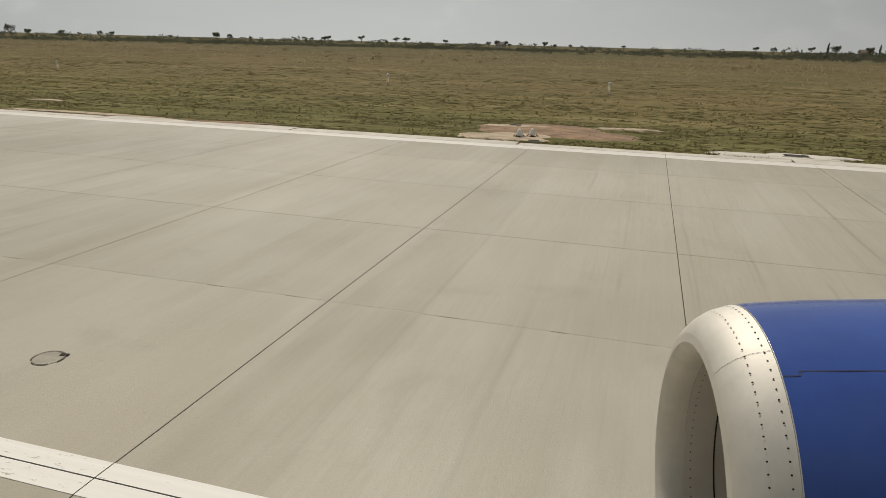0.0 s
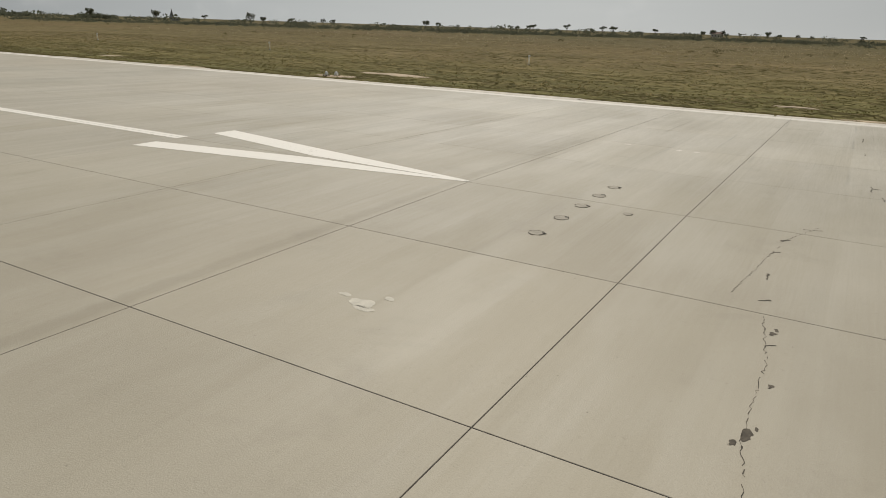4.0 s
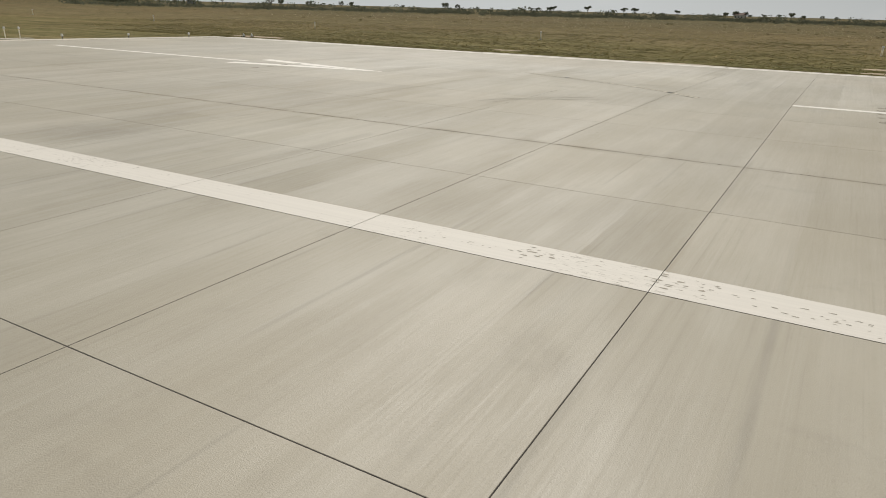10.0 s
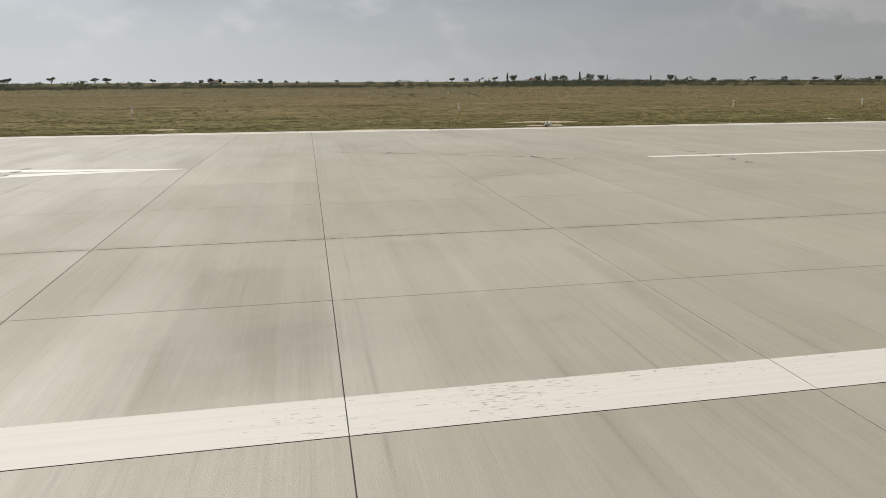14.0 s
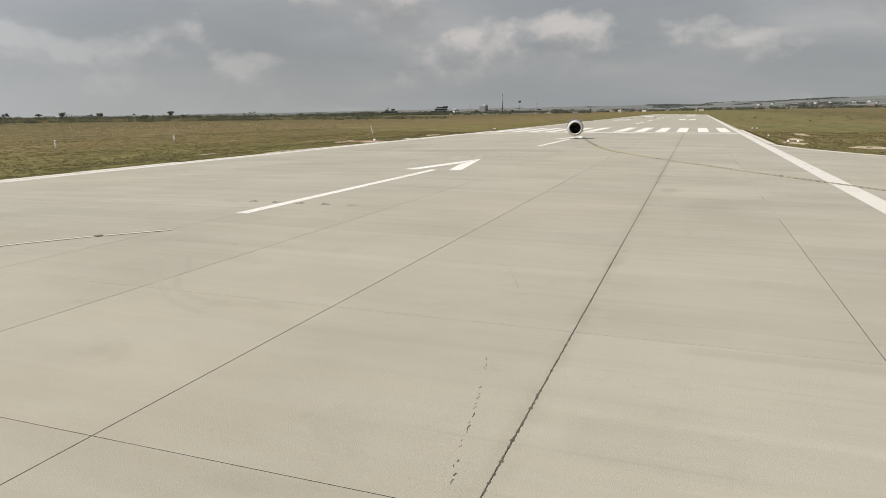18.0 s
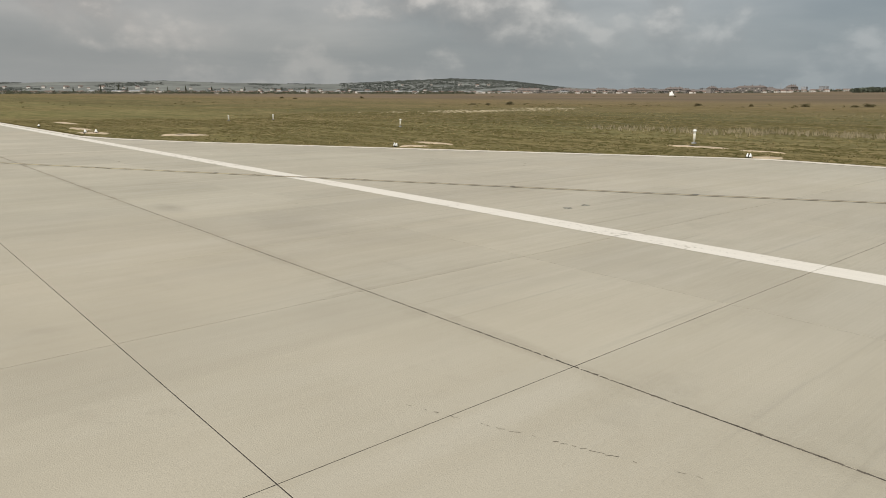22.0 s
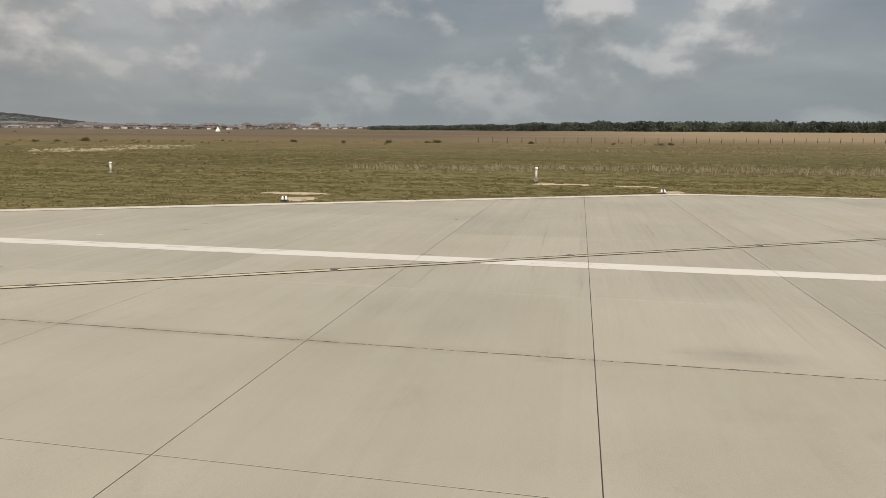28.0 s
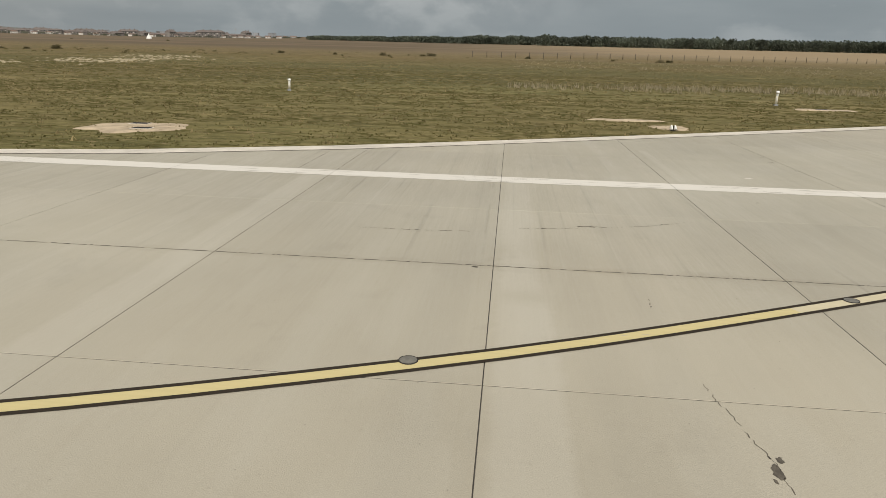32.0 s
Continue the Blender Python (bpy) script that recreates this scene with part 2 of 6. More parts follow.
    for x0, x1, y0, y1, tone_by in ((64.78, 65.5, -6.0, 17.0, 0.5), (64.78, 65.6, -22.0, -7.0, 0.45), (58.75, 59.63, -4.0, 17.0, 0.45), (58.85, 59.6, -22.0, -12.0, 0.42), (54.02, 54.45, -30.0, -22.6, 0.4), (58.7, 59.63, -12.0, -4.6, 0.5), (59.7, 64.7, -4.3, 17.0, -0.28), (67.33, 67.5, 0.3, 9.0, -0.4), (70.7, 71.45, 0.2, 9.0, -0.3),
                                    (65.5, 66.4, 1.5, 8.8, -0.3), (14.25, 14.9, -13.4, -1.0, 0.3), (17.9, 19.9, -22.4, 8.8, -0.16), (2.5, 4.9, -21.5, -15.5, -0.25), (6.2, 7.4, -21.5, -13.8, -0.25), (9.9, 10.4, -21.5, -15.0, -0.35),
                                    (29.0, 29.7, -9.0, 4.3, 0.3), (31.0, 33.4, -22.3, -18.2, -0.28), (43.3, 44.6, -22.0, 4.0, 0.16), (35.2, 38.0, -18.0, -9.2, -0.15), (49.2, 49.65, -13.4, 8.9, -0.3), (44.8, 46.0, -4.4, 8.9, -0.22), (77.2, 79.4, -4.4, 13.0, -0.16), (84.8, 86.1, -4.4, 22.0, -0.14)):
        inside_x = maths(t, "MULTIPLY", maths(t, "SUBTRACT", (x1 - x0) / 2, maths(t, "ABSOLUTE", maths(t, "ADD", maths(t, "SUBTRACT", sx.outputs[0], (x0 + x1) / 2), maths(t, "MULTIPLY", edge, 0.5)))), 7.0, True)
        inside_y = maths(t, "MULTIPLY", maths(t, "SUBTRACT", (y1 - y0) / 2, maths(t, "ABSOLUTE", maths(t, "ADD", maths(t, "SUBTRACT", sx.outputs[1], (y0 + y1) / 2), edge))), 2.2, True)
        worn_by = maths(t, "ADD", maths(t, "MULTIPLY", patchy, 0.9), 0.5)
        here = maths(t, "MULTIPLY", maths(t, "MULTIPLY", inside_x, inside_y), worn_by)
        base = mixed(t, maths(t, "MULTIPLY", here, abs(tone_by) * 0.55), base, (0.50, 0.465, 0.385) if tone_by > 0 else (0.205, 0.188, 0.152))
        share = maths(t, "MULTIPLY", here, tone_by * 0.3)
        band_polish = share if band_polish is None else maths(t, "ADD", band_polish, share)
    for cx, cy, rx, ry, dark in ((32.3, -14.25, 1.4, 0.5, 0.4), (41.8, -13.5, 3.6, 0.22, 0.2), (17.0, -13.6, 2.4, 0.22, 0.2), (27.5, -16.0, 3.0, 1.4, 0.22), (66.5, 6.5, 3.0, 2.2, 0.3), (61.0, 9.0, 2.6, 4.0, 0.3), (52.0, -13.6, 2.0, 0.22, 0.25), (4.0, -19.5, 2.4, 1.6, 0.3), (68.0, -4.6, 0.5, 1.8, 0.35)):
        ex = maths(t, "POWER", maths(t, "MULTIPLY", maths(t, "ADD", sx.outputs[0], -cx), 1.0 / rx), 2.0)
        ey = maths(t, "POWER", maths(t, "MULTIPLY", maths(t, "ADD", sx.outputs[1], -cy), 1.0 / ry), 2.0)
        blot_edge = maths(t, "SUBTRACT", maths(t, "ADD", maths(t, "MULTIPLY", wavy, 1.3), 0.35), maths(t, "SQRT", maths(t, "ADD", ex, ey)), True)
        base = mixed(t, maths(t, "MULTIPLY", blot_edge, dark), base, (0.185, 0.165, 0.13))
    gloss = maths(t, "ADD", maths(t, "MULTIPLY", streak, 0.3), maths(t, "ADD", maths(t, "MULTIPLY", rough_streak, 0.3), 0.22), True)
    link(t, gloss, bsdf.inputs["Roughness"])
    rake = noise_at(t, stretched(t, pos, (7.0, 0.02, 1.0), (0, 3.0, 0)), 1.0, 4.0, 0.6)
    base = mixed(t, maths(t, "MULTIPLY", maths(t, "MULTIPLY", ramp(t, rake, [(0.60, 0.0), (0.65, 1.0)]), zone), 0.15), base, (0.47, 0.44, 0.365))
    base = mixed(t, maths(t, "MULTIPLY", maths(t, "MULTIPLY", ramp(t, rake, [(0.35, 1.0), (0.39, 0.0)]), zone), 0.14), base, (0.26, 0.235, 0.19))
    groove = noise_at(t, stretched(t, pos, (16.0, 0.16, 1.0), (0, 7.0, 0)), 1.0, 3.0, 0.6)
    base = mixed(t, maths(t, "MULTIPLY", maths(t, "MULTIPLY", ramp(t, groove, [(0.61, 0.0), (0.67, 1.0)]), zone), 0.14), base, (0.21, 0.19, 0.152))
    base = mixed(t, maths(t, "MULTIPLY", maths(t, "MULTIPLY", ramp(t, groove, [(0.33, 1.0), (0.38, 0.0)]), zone), 0.14), base, (0.49, 0.455, 0.375))
    rubbed_smooth = maths(t, "ADD", maths(t, "MULTIPLY", pick, 0.36), maths(t, "MULTIPLY", ramp(t, groove, [(0.46, 1.0), (0.58, 0.0)]), 0.055))
    worn_smooth = maths(t, "MULTIPLY", ramp(t, patchy, [(0.42, 0.0), (0.62, 1.0)]), 0.16)
    polish = maths(t, "ADD", maths(t, "MULTIPLY", maths(t, "ADD", rubbed_smooth, worn_smooth), maths(t, "ADD", maths(t, "MULTIPLY", zone, 0.7), 0.3)), maths(t, "ADD", band_polish, 0.07))
    link(t, maths(t, "MAXIMUM", maths(t, "SUBTRACT", polish, maths(t, "MULTIPLY", maths(t, "MULTIPLY", rubbed, along_x), 0.3)), 0.0), bsdf.inputs["Specular IOR Level"])
    crumbs = noise_at(t, pos, 14.0, 4.0, 0.7)
    base = mixed(t, maths(t, "MULTIPLY", ramp(t, crumbs, [(0.62, 0.0), (0.72, 1.0)]), 0.25), base, (0.22, 0.195, 0.155))
    base = mixed(t, maths(t, "MULTIPLY", ramp(t, crumbs, [(0.28, 1.0), (0.38, 0.0)]), 0.2), base, (0.50, 0.46, 0.38))
    tone = maths(t, "ADD", maths(t, "ADD", maths(t, "MULTIPLY", rnd, 0.075), 0.95), pass_tone)
    tone = maths(t, "MULTIPLY", tone, maths(t, "ADD", maths(t, "MULTIPLY", grain, 0.20), 0.90))
    g = t.nodes.new("ShaderNodeCombineColor")
    for i in range(3):
        link(t, tone, g.inputs[i])
    return [mixed(t, 1.0, base, g.outputs[0], "MULTIPLY"), grain]


M_CONCRETE = material("weathered broom-finished concrete", concrete_nodes, 0.88, 0.0, 0.25)


def sealant_nodes(t, pos, bsdf):
    n = noise_at(t, pos, 1.3, 6.0, 0.6)
    return ramp(t, n, [(0.35, (0.02, 0.017, 0.014)), (0.60, (0.05, 0.043, 0.033)), (0.74, (0.17, 0.15, 0.115))])


M_SEALANT = material("dark joint sealant", sealant_nodes, 0.9)


def paint_nodes(colour, worn, amount):
    def build(t, pos, bsdf):
        chips = noise_at(t, stretched(t, pos, (0.7, 3.2, 1.0)), 8.0, 9.0, 0.74, 0.35)
        where = noise_at(t, pos, 0.35, 3.0, 0.5)
        sx = t.nodes.new("ShaderNodeSeparateXYZ")
        link(t, pos, sx.inputs[0])
        trodden = maths(t, "SUBTRACT", 1.0, maths(t, "MULTIPLY", maths(t, "ABSOLUTE", maths(t, "SUBTRACT", sx.outputs[0], 19.5)), 0.16), True)
        worn_more = maths(t, "MULTIPLY", trodden, 0.028)
        wear = maths(t, "SUBTRACT", maths(t, "ADD", maths(t, "MULTIPLY", chips, 0.7), maths(t, "MULTIPLY", where, 0.3)), worn_more)
        mask = ramp(t, wear, [(amount, 1.0), (amount + 0.02, 0.0)])
        dirt = noise_at(t, stretched(t, pos, (0.12, 16.0, 1)), 1.0, 7.0, 0.65)
        clean = mixed(t, maths(t, "MULTIPLY", ramp(t, dirt, [(0.4, 0.0), (0.7, 1.0)]), 0.35), colour, tuple(c * 0.78 for c in colour))
        return mixed(t, mask, clean, worn)
    return build


M_WHITE = material("worn white runway paint", paint_nodes((0.65, 0.61, 0.535), (0.33, 0.295, 0.24), 0.388), 0.7)
M_BRIGHT = material("bright white arrow paint", paint_nodes((0.77, 0.735, 0.66), (0.40, 0.365, 0.30), 0.372), 0.7)
M_YELLOW = material("yellow guide line paint", paint_nodes((0.55, 0.46, 0.225), (0.42, 0.37, 0.26), 0.37), 0.7)
M_PALEYELLOW = material("bleached guide line paint", paint_nodes((0.55, 0.48, 0.32), (0.42, 0.38, 0.28), 0.38), 0.7)
M_FADED = material("faded guide line paint", paint_nodes((0.44, 0.385, 0.27), (0.37, 0.335, 0.26), 0.44), 0.8)
M_CREAM = material("worn cream guide line paint", paint_nodes((0.52, 0.475, 0.37), (0.40, 0.365, 0.285), 0.39), 0.8)
M_GREYED = material("worn dark border paint", paint_nodes((0.085, 0.076, 0.062), (0.25, 0.22, 0.175), 0.40), 0.8)
M_BLACK = material("black border paint", paint_nodes((0.036, 0.028, 0.020), (0.14, 0.115, 0.085), 0.345), 0.85)
for m in (M_GREYED, M_BLACK):
    m.node_tree.nodes["Principled BSDF"].inputs["Specular IOR Level"].default_value = 0.1


def grass_nodes(t, pos, bsdf):
    sx = t.nodes.new("ShaderNodeSeparateXYZ")
    link(t, pos, sx.inputs[0])
    big = noise_at(t, pos, 0.012, 5.0, 0.55)
    band = noise_at(t, stretched(t, pos, (0.012, 0.05, 1.0)), 1.0, 6.0, 0.6)
    swath = noise_at(t, stretched(t, pos, (0.06, 0.22, 1.0), (5.0, 2.0, 0)), 1.0, 7.0, 0.68)
    clump = noise_at(t, stretched(t, pos, (0.34, 0.62, 1.0), (1.0, 8.0, 0)), 1.0, 8.0, 0.72)
    mid = noise_at(t, stretched(t, pos, (1.1, 1.6, 1.0)), 1.0, 7.0, 0.72)
    fine = noise_at(t, pos, 4.2, 8.0, 0.78)
    mown = noise_at(t, stretched(t, pos, (0.05, 2.4, 1.0), (3.0, 1.0, 0)), 1.0, 5.0, 0.7)
    drift = maths(t, "MULTIPLY", maths(t, "SUBTRACT", band, 0.5), 90.0)
    north = ramp(t, maths(t, "MULTIPLY", maths(t, "ADD", sx.outputs[1], drift), 0.0025), [(0.05, (0.138, 0.130, 0.046)), (0.11, (0.158, 0.134, 0.050)), (0.20, (0.168, 0.132, 0.062)), (0.42, (0.125, 0.098, 0.045)), (0.80, (0.088, 0.078, 0.037))])
    south = ramp(t, maths(t, "MULTIPLY", maths(t, "SUBTRACT", drift, sx.outputs[1]), 0.0025), [(0.05, (0.155, 0.141, 0.056)), (0.17, (0.160, 0.143, 0.062)), (0.23, (0.098, 0.090, 0.039)), (0.33, (0.112, 0.099, 0.045)), (0.42, (0.152, 0.124, 0.062)), (0.52, (0.120, 0.098, 0.046)), (0.66, (0.165, 0.126, 0.070))])
    side_of = maths(t, "MULTIPLY", maths(t, "SUBTRACT", 0.0, sx.outputs[1]), 0.05, True)
    base = mixed(t, side_of, north, south)
    base = mixed(t, maths(t, "MULTIPLY", ramp(t, big, [(0.44, 0.0), (0.62, 1.0)]), 0.42), base, (0.185, 0.125, 0.060))
    base = mixed(t, maths(t, "MULTIPLY", ramp(t, swath, [(0.52, 0.0), (0.62, 1.0)]), 0.5), base, (0.075, 0.070, 0.026))
    base = mixed(t, maths(t, "MULTIPLY", ramp(t, swath, [(0.34, 1.0), (0.45, 0.0)]), 0.62), base, (0.285, 0.225, 0.110))
    base = mixed(t, maths(t, "MULTIPLY", ramp(t, clump, [(0.52, 0.0), (0.62, 1.0)]), 0.48), base, (0.054, 0.050, 0.018))
    base = mixed(t, maths(t, "MULTIPLY", ramp(t, clump, [(0.36, 1.0), (0.45, 0.0)]), 0.42), base, (0.235, 0.195, 0.090))
    near = ramp(t, maths(t, "MULTIPLY", maths(t, "ABSOLUTE", sx.outputs[1]), 0.02), [(0.50, 1.0), (0.95, 0.25)])
    base = mixed(t, maths(t, "MULTIPLY", maths(t, "MULTIPLY", ramp(t, mown, [(0.52, 0.0), (0.60, 1.0)]), near), 0.42), base, (0.048, 0.045, 0.016))
    base = mixed(t, maths(t, "MULTIPLY", maths(t, "MULTIPLY", ramp(t, mown, [(0.38, 1.0), (0.45, 0.0)]), near), 0.4), base, (0.27, 0.225, 0.105))
    base = mixed(t, maths(t, "MULTIPLY", ramp(t, mid, [(0.52, 0.0), (0.60, 1.0)]), 0.38), base, (0.050, 0.046, 0.017))
    base = mixed(t, maths(t, "MULTIPLY", ramp(t, mid, [(0.36, 1.0), (0.43, 0.0)]), 0.5), base, (0.30, 0.245, 0.12))
    base = mixed(t, maths(t, "MULTIPLY", ramp(t, fine, [(0.56, 0.0), (0.68, 1.0)]), 0.45), base, (0.29, 0.235, 0.112))
    bsdf.inputs["Specular IOR Level"].default_value = 0.05
    far = maths(t, "MULTIPLY", maths(t, "SUBTRACT", maths(t, "MULTIPLY", sx.outputs[1], -1.0), 300.0), 0.008, True)
    tan = ramp(t, maths(t, "MULTIPLY", maths(t, "ADD", maths(t, "SUBTRACT", 260.0, sx.outputs[0]), maths(t, "MULTIPLY", big, 200.0)), 0.002, True), [(0.45, 0.0), (0.9, 1.0)])
    field = mixed(t, ramp(t, noise_at(t, stretched(t, pos, (0.002, 0.008, 1)), 1.0, 5.0, 0.6), [(0.42, 0.0), (0.55, 1.0)]), (0.165, 0.125, 0.085), (0.125, 0.097, 0.064))
    field = mixed(t, tan, field, (0.275, 0.21, 0.13))
    return [mixed(t, far, base, field), maths(t, "ADD", fine, mid)]


M_GRASS = material("dry mown grass", grass_nodes, 0.95, 0.0, 0.6)


def plain(c, spread=0.12, scale=6.0):
    def build(t, pos, bsdf):
        n = noise_at(t, pos, scale, 6.0, 0.65)
        return mixed(t, ramp(t, n, [(0.35, 0.0), (0.68, 1.0)]), tuple(v * (1 - spread) for v in c), tuple(v * (1 + spread) for v in c))
    return build


# ---- the large structure ----
def linked(name, bm, mat, parent=None, label=""):
    me = bpy.data.meshes.new(name)
    bm.to_mesh(me)
    bm.free()
    if mat is not None:
        me.materials.append(mat)
    ob = new(name, me)
    if parent is not None:
        ob.parent = parent
    if label:
        tagged(ob, label)
    return ob


def from_lists(name, verts, faces, mat, parent=None, smooth=False):
    me = bpy.data.meshes.new(name)
    me.from_pydata(verts, [], faces)
    me.materials.append(mat)
    if smooth:
        me.polygons.foreach_set("use_smooth", [True] * len(me.polygons))
    me.update()
    ob = new(name, me)
    if parent is not None:
        ob.parent = parent
    return ob


CROWN_A, CROWN_B, CROWN_PAD = 0.0082, 0.0070, 0.0075
DX, HALF = 4.976, 22.5
X_END, X_NEAR = -36.0, 134.4


def crown(y):
    a = abs(y)
    return -(CROWN_B if y < 0 else CROWN_A) * min(a, 22.5) - CROWN_PAD * (min(max(a, 22.5), 60.0) - 22.5)


def ease(v):
    v = min(max(v, 0.0), 1.0)
    return v * v * (3 - 2 * v)


def terrain(x, y):
    """Height of the open land: level near the runway, a low crest to the north, rising fields to the south and east."""
    d = math.hypot(x - 30.0, y)
    z = crown(y) - 0.035
    az = math.degrees(math.atan2(y, x - 30.0))
    if y > 0 and az > 30:
        z += 0.55 * ease((d - 120) / 260) - 3.6 * ease((d - 430) / 250) + 3.2 * ease((d - 680) / 260)
    rise = ease((20 - az) / 40) if az < 30 else 0.0
    z += rise * ((0.0046 + 0.0035 * ease((-62 - az) / 14)) * max(d - 320.0, 0.0))
    if y < -50.0:
        z += 0.10 * ease((-50.0 - y) / 6.0)
    off = max(abs(y) - 50.0, 0.0)
    bumps = ease(off / 60.0) * (noise.noise(Vector((x * 0.02, y * 0.02, 0.3))) * 0.25 + noise.noise(Vector((x * 0.006, y * 0.006, 4.3))) * 0.35)
    return z + bumps


PAD = [(66.0, -22.5), (66.0, -27.0), (30.2, -48.2), (28.0, -49.3), (-14.0, -49.3), (-36.0, -34.0), (-36.0, -22.5)]
PAD_TAIL = [(66.0, -22.5), (79.0, -22.5), (66.0, -27.0)]
PAD_JOINTS = [-22.5, -27.5, -32.5, -37.5, -42.5, -47.5, -52.5]


def clip_cell(poly, region):
    """Sutherland-Hodgman: the part of the convex cell poly inside the convex ring region (counter-clockwise or not)."""
    area = sum(a[0] * b[1] - a[1] * b[0] for a, b in zip(region, region[1:] + region[:1]))
    ring = region if area > 0 else region[::-1]
    out = poly
    for (ax, ay), (bx, by) in zip(ring, ring[1:] + ring[:1]):
        src, out = out, []
        side = [(bx - ax) * (q[1] - ay) - (by - ay) * (q[0] - ax) for q in src]
        for i, q in enumerate(src):
            r, sq, sr = src[(i + 1) % len(src)], side[i], side[(i + 1) % len(src)]
            if sq >= 0:
                out.append(q)
            if (sq >= 0) != (sr >= 0):
                f = sq / (sq - sr)
                out.append((q[0] + f * (r[0] - q[0]), q[1] + f * (r[1] - q[1])))
        if len(out) < 3:
            return []
    return out


def paved(x, y):
    if X_END <= x and -22.6 <= y <= 22.9:
        return True
    spot = [(x - 0.01, y - 0.01), (x + 0.01, y - 0.01), (x + 0.01, y + 0.01), (x - 0.01, y + 0.01)]
    return len(clip_cell(spot, PAD)) > 2 or len(clip_cell(spot, PAD_TAIL)) > 2


def ground_sheet():
    def axis(lo, hi, mid_lo, mid_hi, step):
        out = list(np.arange(mid_lo, mid_hi + 0.1, step))
        s, v = step, mid_hi
        while v < hi:
            s *= 1.12
            v = min(v + s, hi)
            out.append(v)
        s, v = step, mid_lo
        low = []
        while v > lo:
            s *= 1.12
            v = max(v - s, lo)
            low.append(v)
        return low[::-1] + out
    xs, ys = axis(-4600, 4600, -60, 130, 3.0), axis(-4600, 4600, -64, 40, 2.0)
    verts, faces = [], []
    for y in ys:
        for x in xs:
            z = terrain(x, y)
            if paved(x, y):
                z -= 0.22
            verts.append((x, y, z))
    n = len(xs)
    for j in range(len(ys) - 1):
        for i in range(n - 1):
            a = j * n + i
            faces.append((a, a + 1, a + n + 1, a + n))
    ob = from_lists("ground", verts, faces, M_GRASS, smooth=True)
    return tagged(ob, "dry brownish green mown grassland around the runway", "grass ground", kind="structure")


ground = ground_sheet()


def joint_x(k):
    """Cross joints: nearly even, with the small errors of the paving."""
    return DX * k + {1: -0.02, 2: 0.51, 3: 0.03, 4: 0.04, 5: -0.08, 6: -0.07, 11: -0.02, 12: -0.03, 13: 0.08, 14: 0.0, 15: 0.02}.get(k, -0.06 if 6 < k < 11 else 0.0)


GAP = 0.0066


def slab_rings(poly, ox, oy):
    """Top ring, chamfer ring and bottom ring of a slab cast over poly, its corner at (ox, oy)."""
    cx, cy = sum(p[0] for p in poly) / len(poly), sum(p[1] for p in poly) / len(poly)

    def shrunk(g):
        return [(x - g * (1 if x > cx else -1), y - g * (1 if y > cy else -1)) for x, y in poly]
    top, rim = shrunk(GAP + 0.004), shrunk(GAP)
    v = [(x - ox, y - oy, crown(y)) for x, y in top]
    v += [(x - ox, y - oy, crown(y) - 0.003) for x, y in rim]
    v += [(x - ox, y - oy, crown(y) - 0.16) for x, y in rim]
    n = len(poly)
    f = [tuple(range(n))]
    for s in (0, n):
        f += [(s + i, s + n + i, s + n + (i + 1) % n, s + (i + 1) % n) for i in range(n)]
    return v, f


def all_cells():
    cells = []
    ks = list(range(-8, 28))
    for k in range(-8, 27):
        x0 = X_END if k == -8 else joint_x(k)
        x1 = joint_x(k + 1)
        for j in range(-5, 5):
            y0, y1 = 4.5 * j, 4.5 * (j + 1)
            if j == 4:
                y1 = 22.9
            cells.append((k, j, [(x0, y0), (x1, y0), (x1, y1), (x0, y1)]))
        for n, (yb, ya) in enumerate(zip(PAD_JOINTS, PAD_JOINTS[1:])):
            for region in (PAD, PAD_TAIL):
              got = clip_cell([(x0, ya), (x1, ya), (x1, yb), (x0, yb)], region)
              if len(got) > 2 and abs(sum(a[0] * b[1] - a[1] * b[0] for a, b in zip(got, got[1:] + got[:1]))) > 0.6:
                  cells.append((k, -6 - n, got))
    return cells


runway = tagged(new("runway"), "pale weathered concrete slab runway with dark sealed joints and white markings", "runway", kind="structure")


def build_bed():
    """The dark bed that shows in the joints."""
    verts, faces = [], []

    def strip(poly):
        b = len(verts)
        verts.extend((x, y, crown(y) - 0.004) for x, y in poly)
        faces.append(tuple(range(b, b + len(poly))))
    for y0, y1 in ((-22.5, 0.0), (0.0, 22.85)):
        strip([(X_END, y0), (X_NEAR, y0), (X_NEAR, y1), (X_END, y1)])
    strip(PAD[::-1])
    strip(PAD_TAIL)
    bed = from_lists("joint_filler", verts, faces, M_SEALANT, runway)
    verts, faces = [], []
    rnd = random.Random(19)
    for j in (-4, 1):                     # joints filled with pale mortar, crumbled out in short runs
        for k in range(-8, 27):
            y, x, x_end = 4.5 * j, joint_x(k) + 0.02, joint_x(k + 1) - 0.02
            while x < x_end - 0.1:
                run = min(rnd.uniform(0.5, 2.2), x_end - x)
                if rnd.random() < 0.72 and (j > 0 or k > 4):
                    b = len(verts)
                    verts += [(u, v, crown(v) - 0.0015) for u, v in ((x, y - 0.0055), (x + run, y - 0.0055), (x + run, y + 0.0055), (x, y + 0.0055))]
                    faces.append((b, b + 1, b + 2, b + 3))
                x += run + rnd.uniform(0.05, 0.4)
    from_lists("mortar_filler", verts, faces, material("pale joint mortar", plain((0.46, 0.42, 0.34), 0.3, 1.5), 0.9), runway)
    return bed


build_bed()


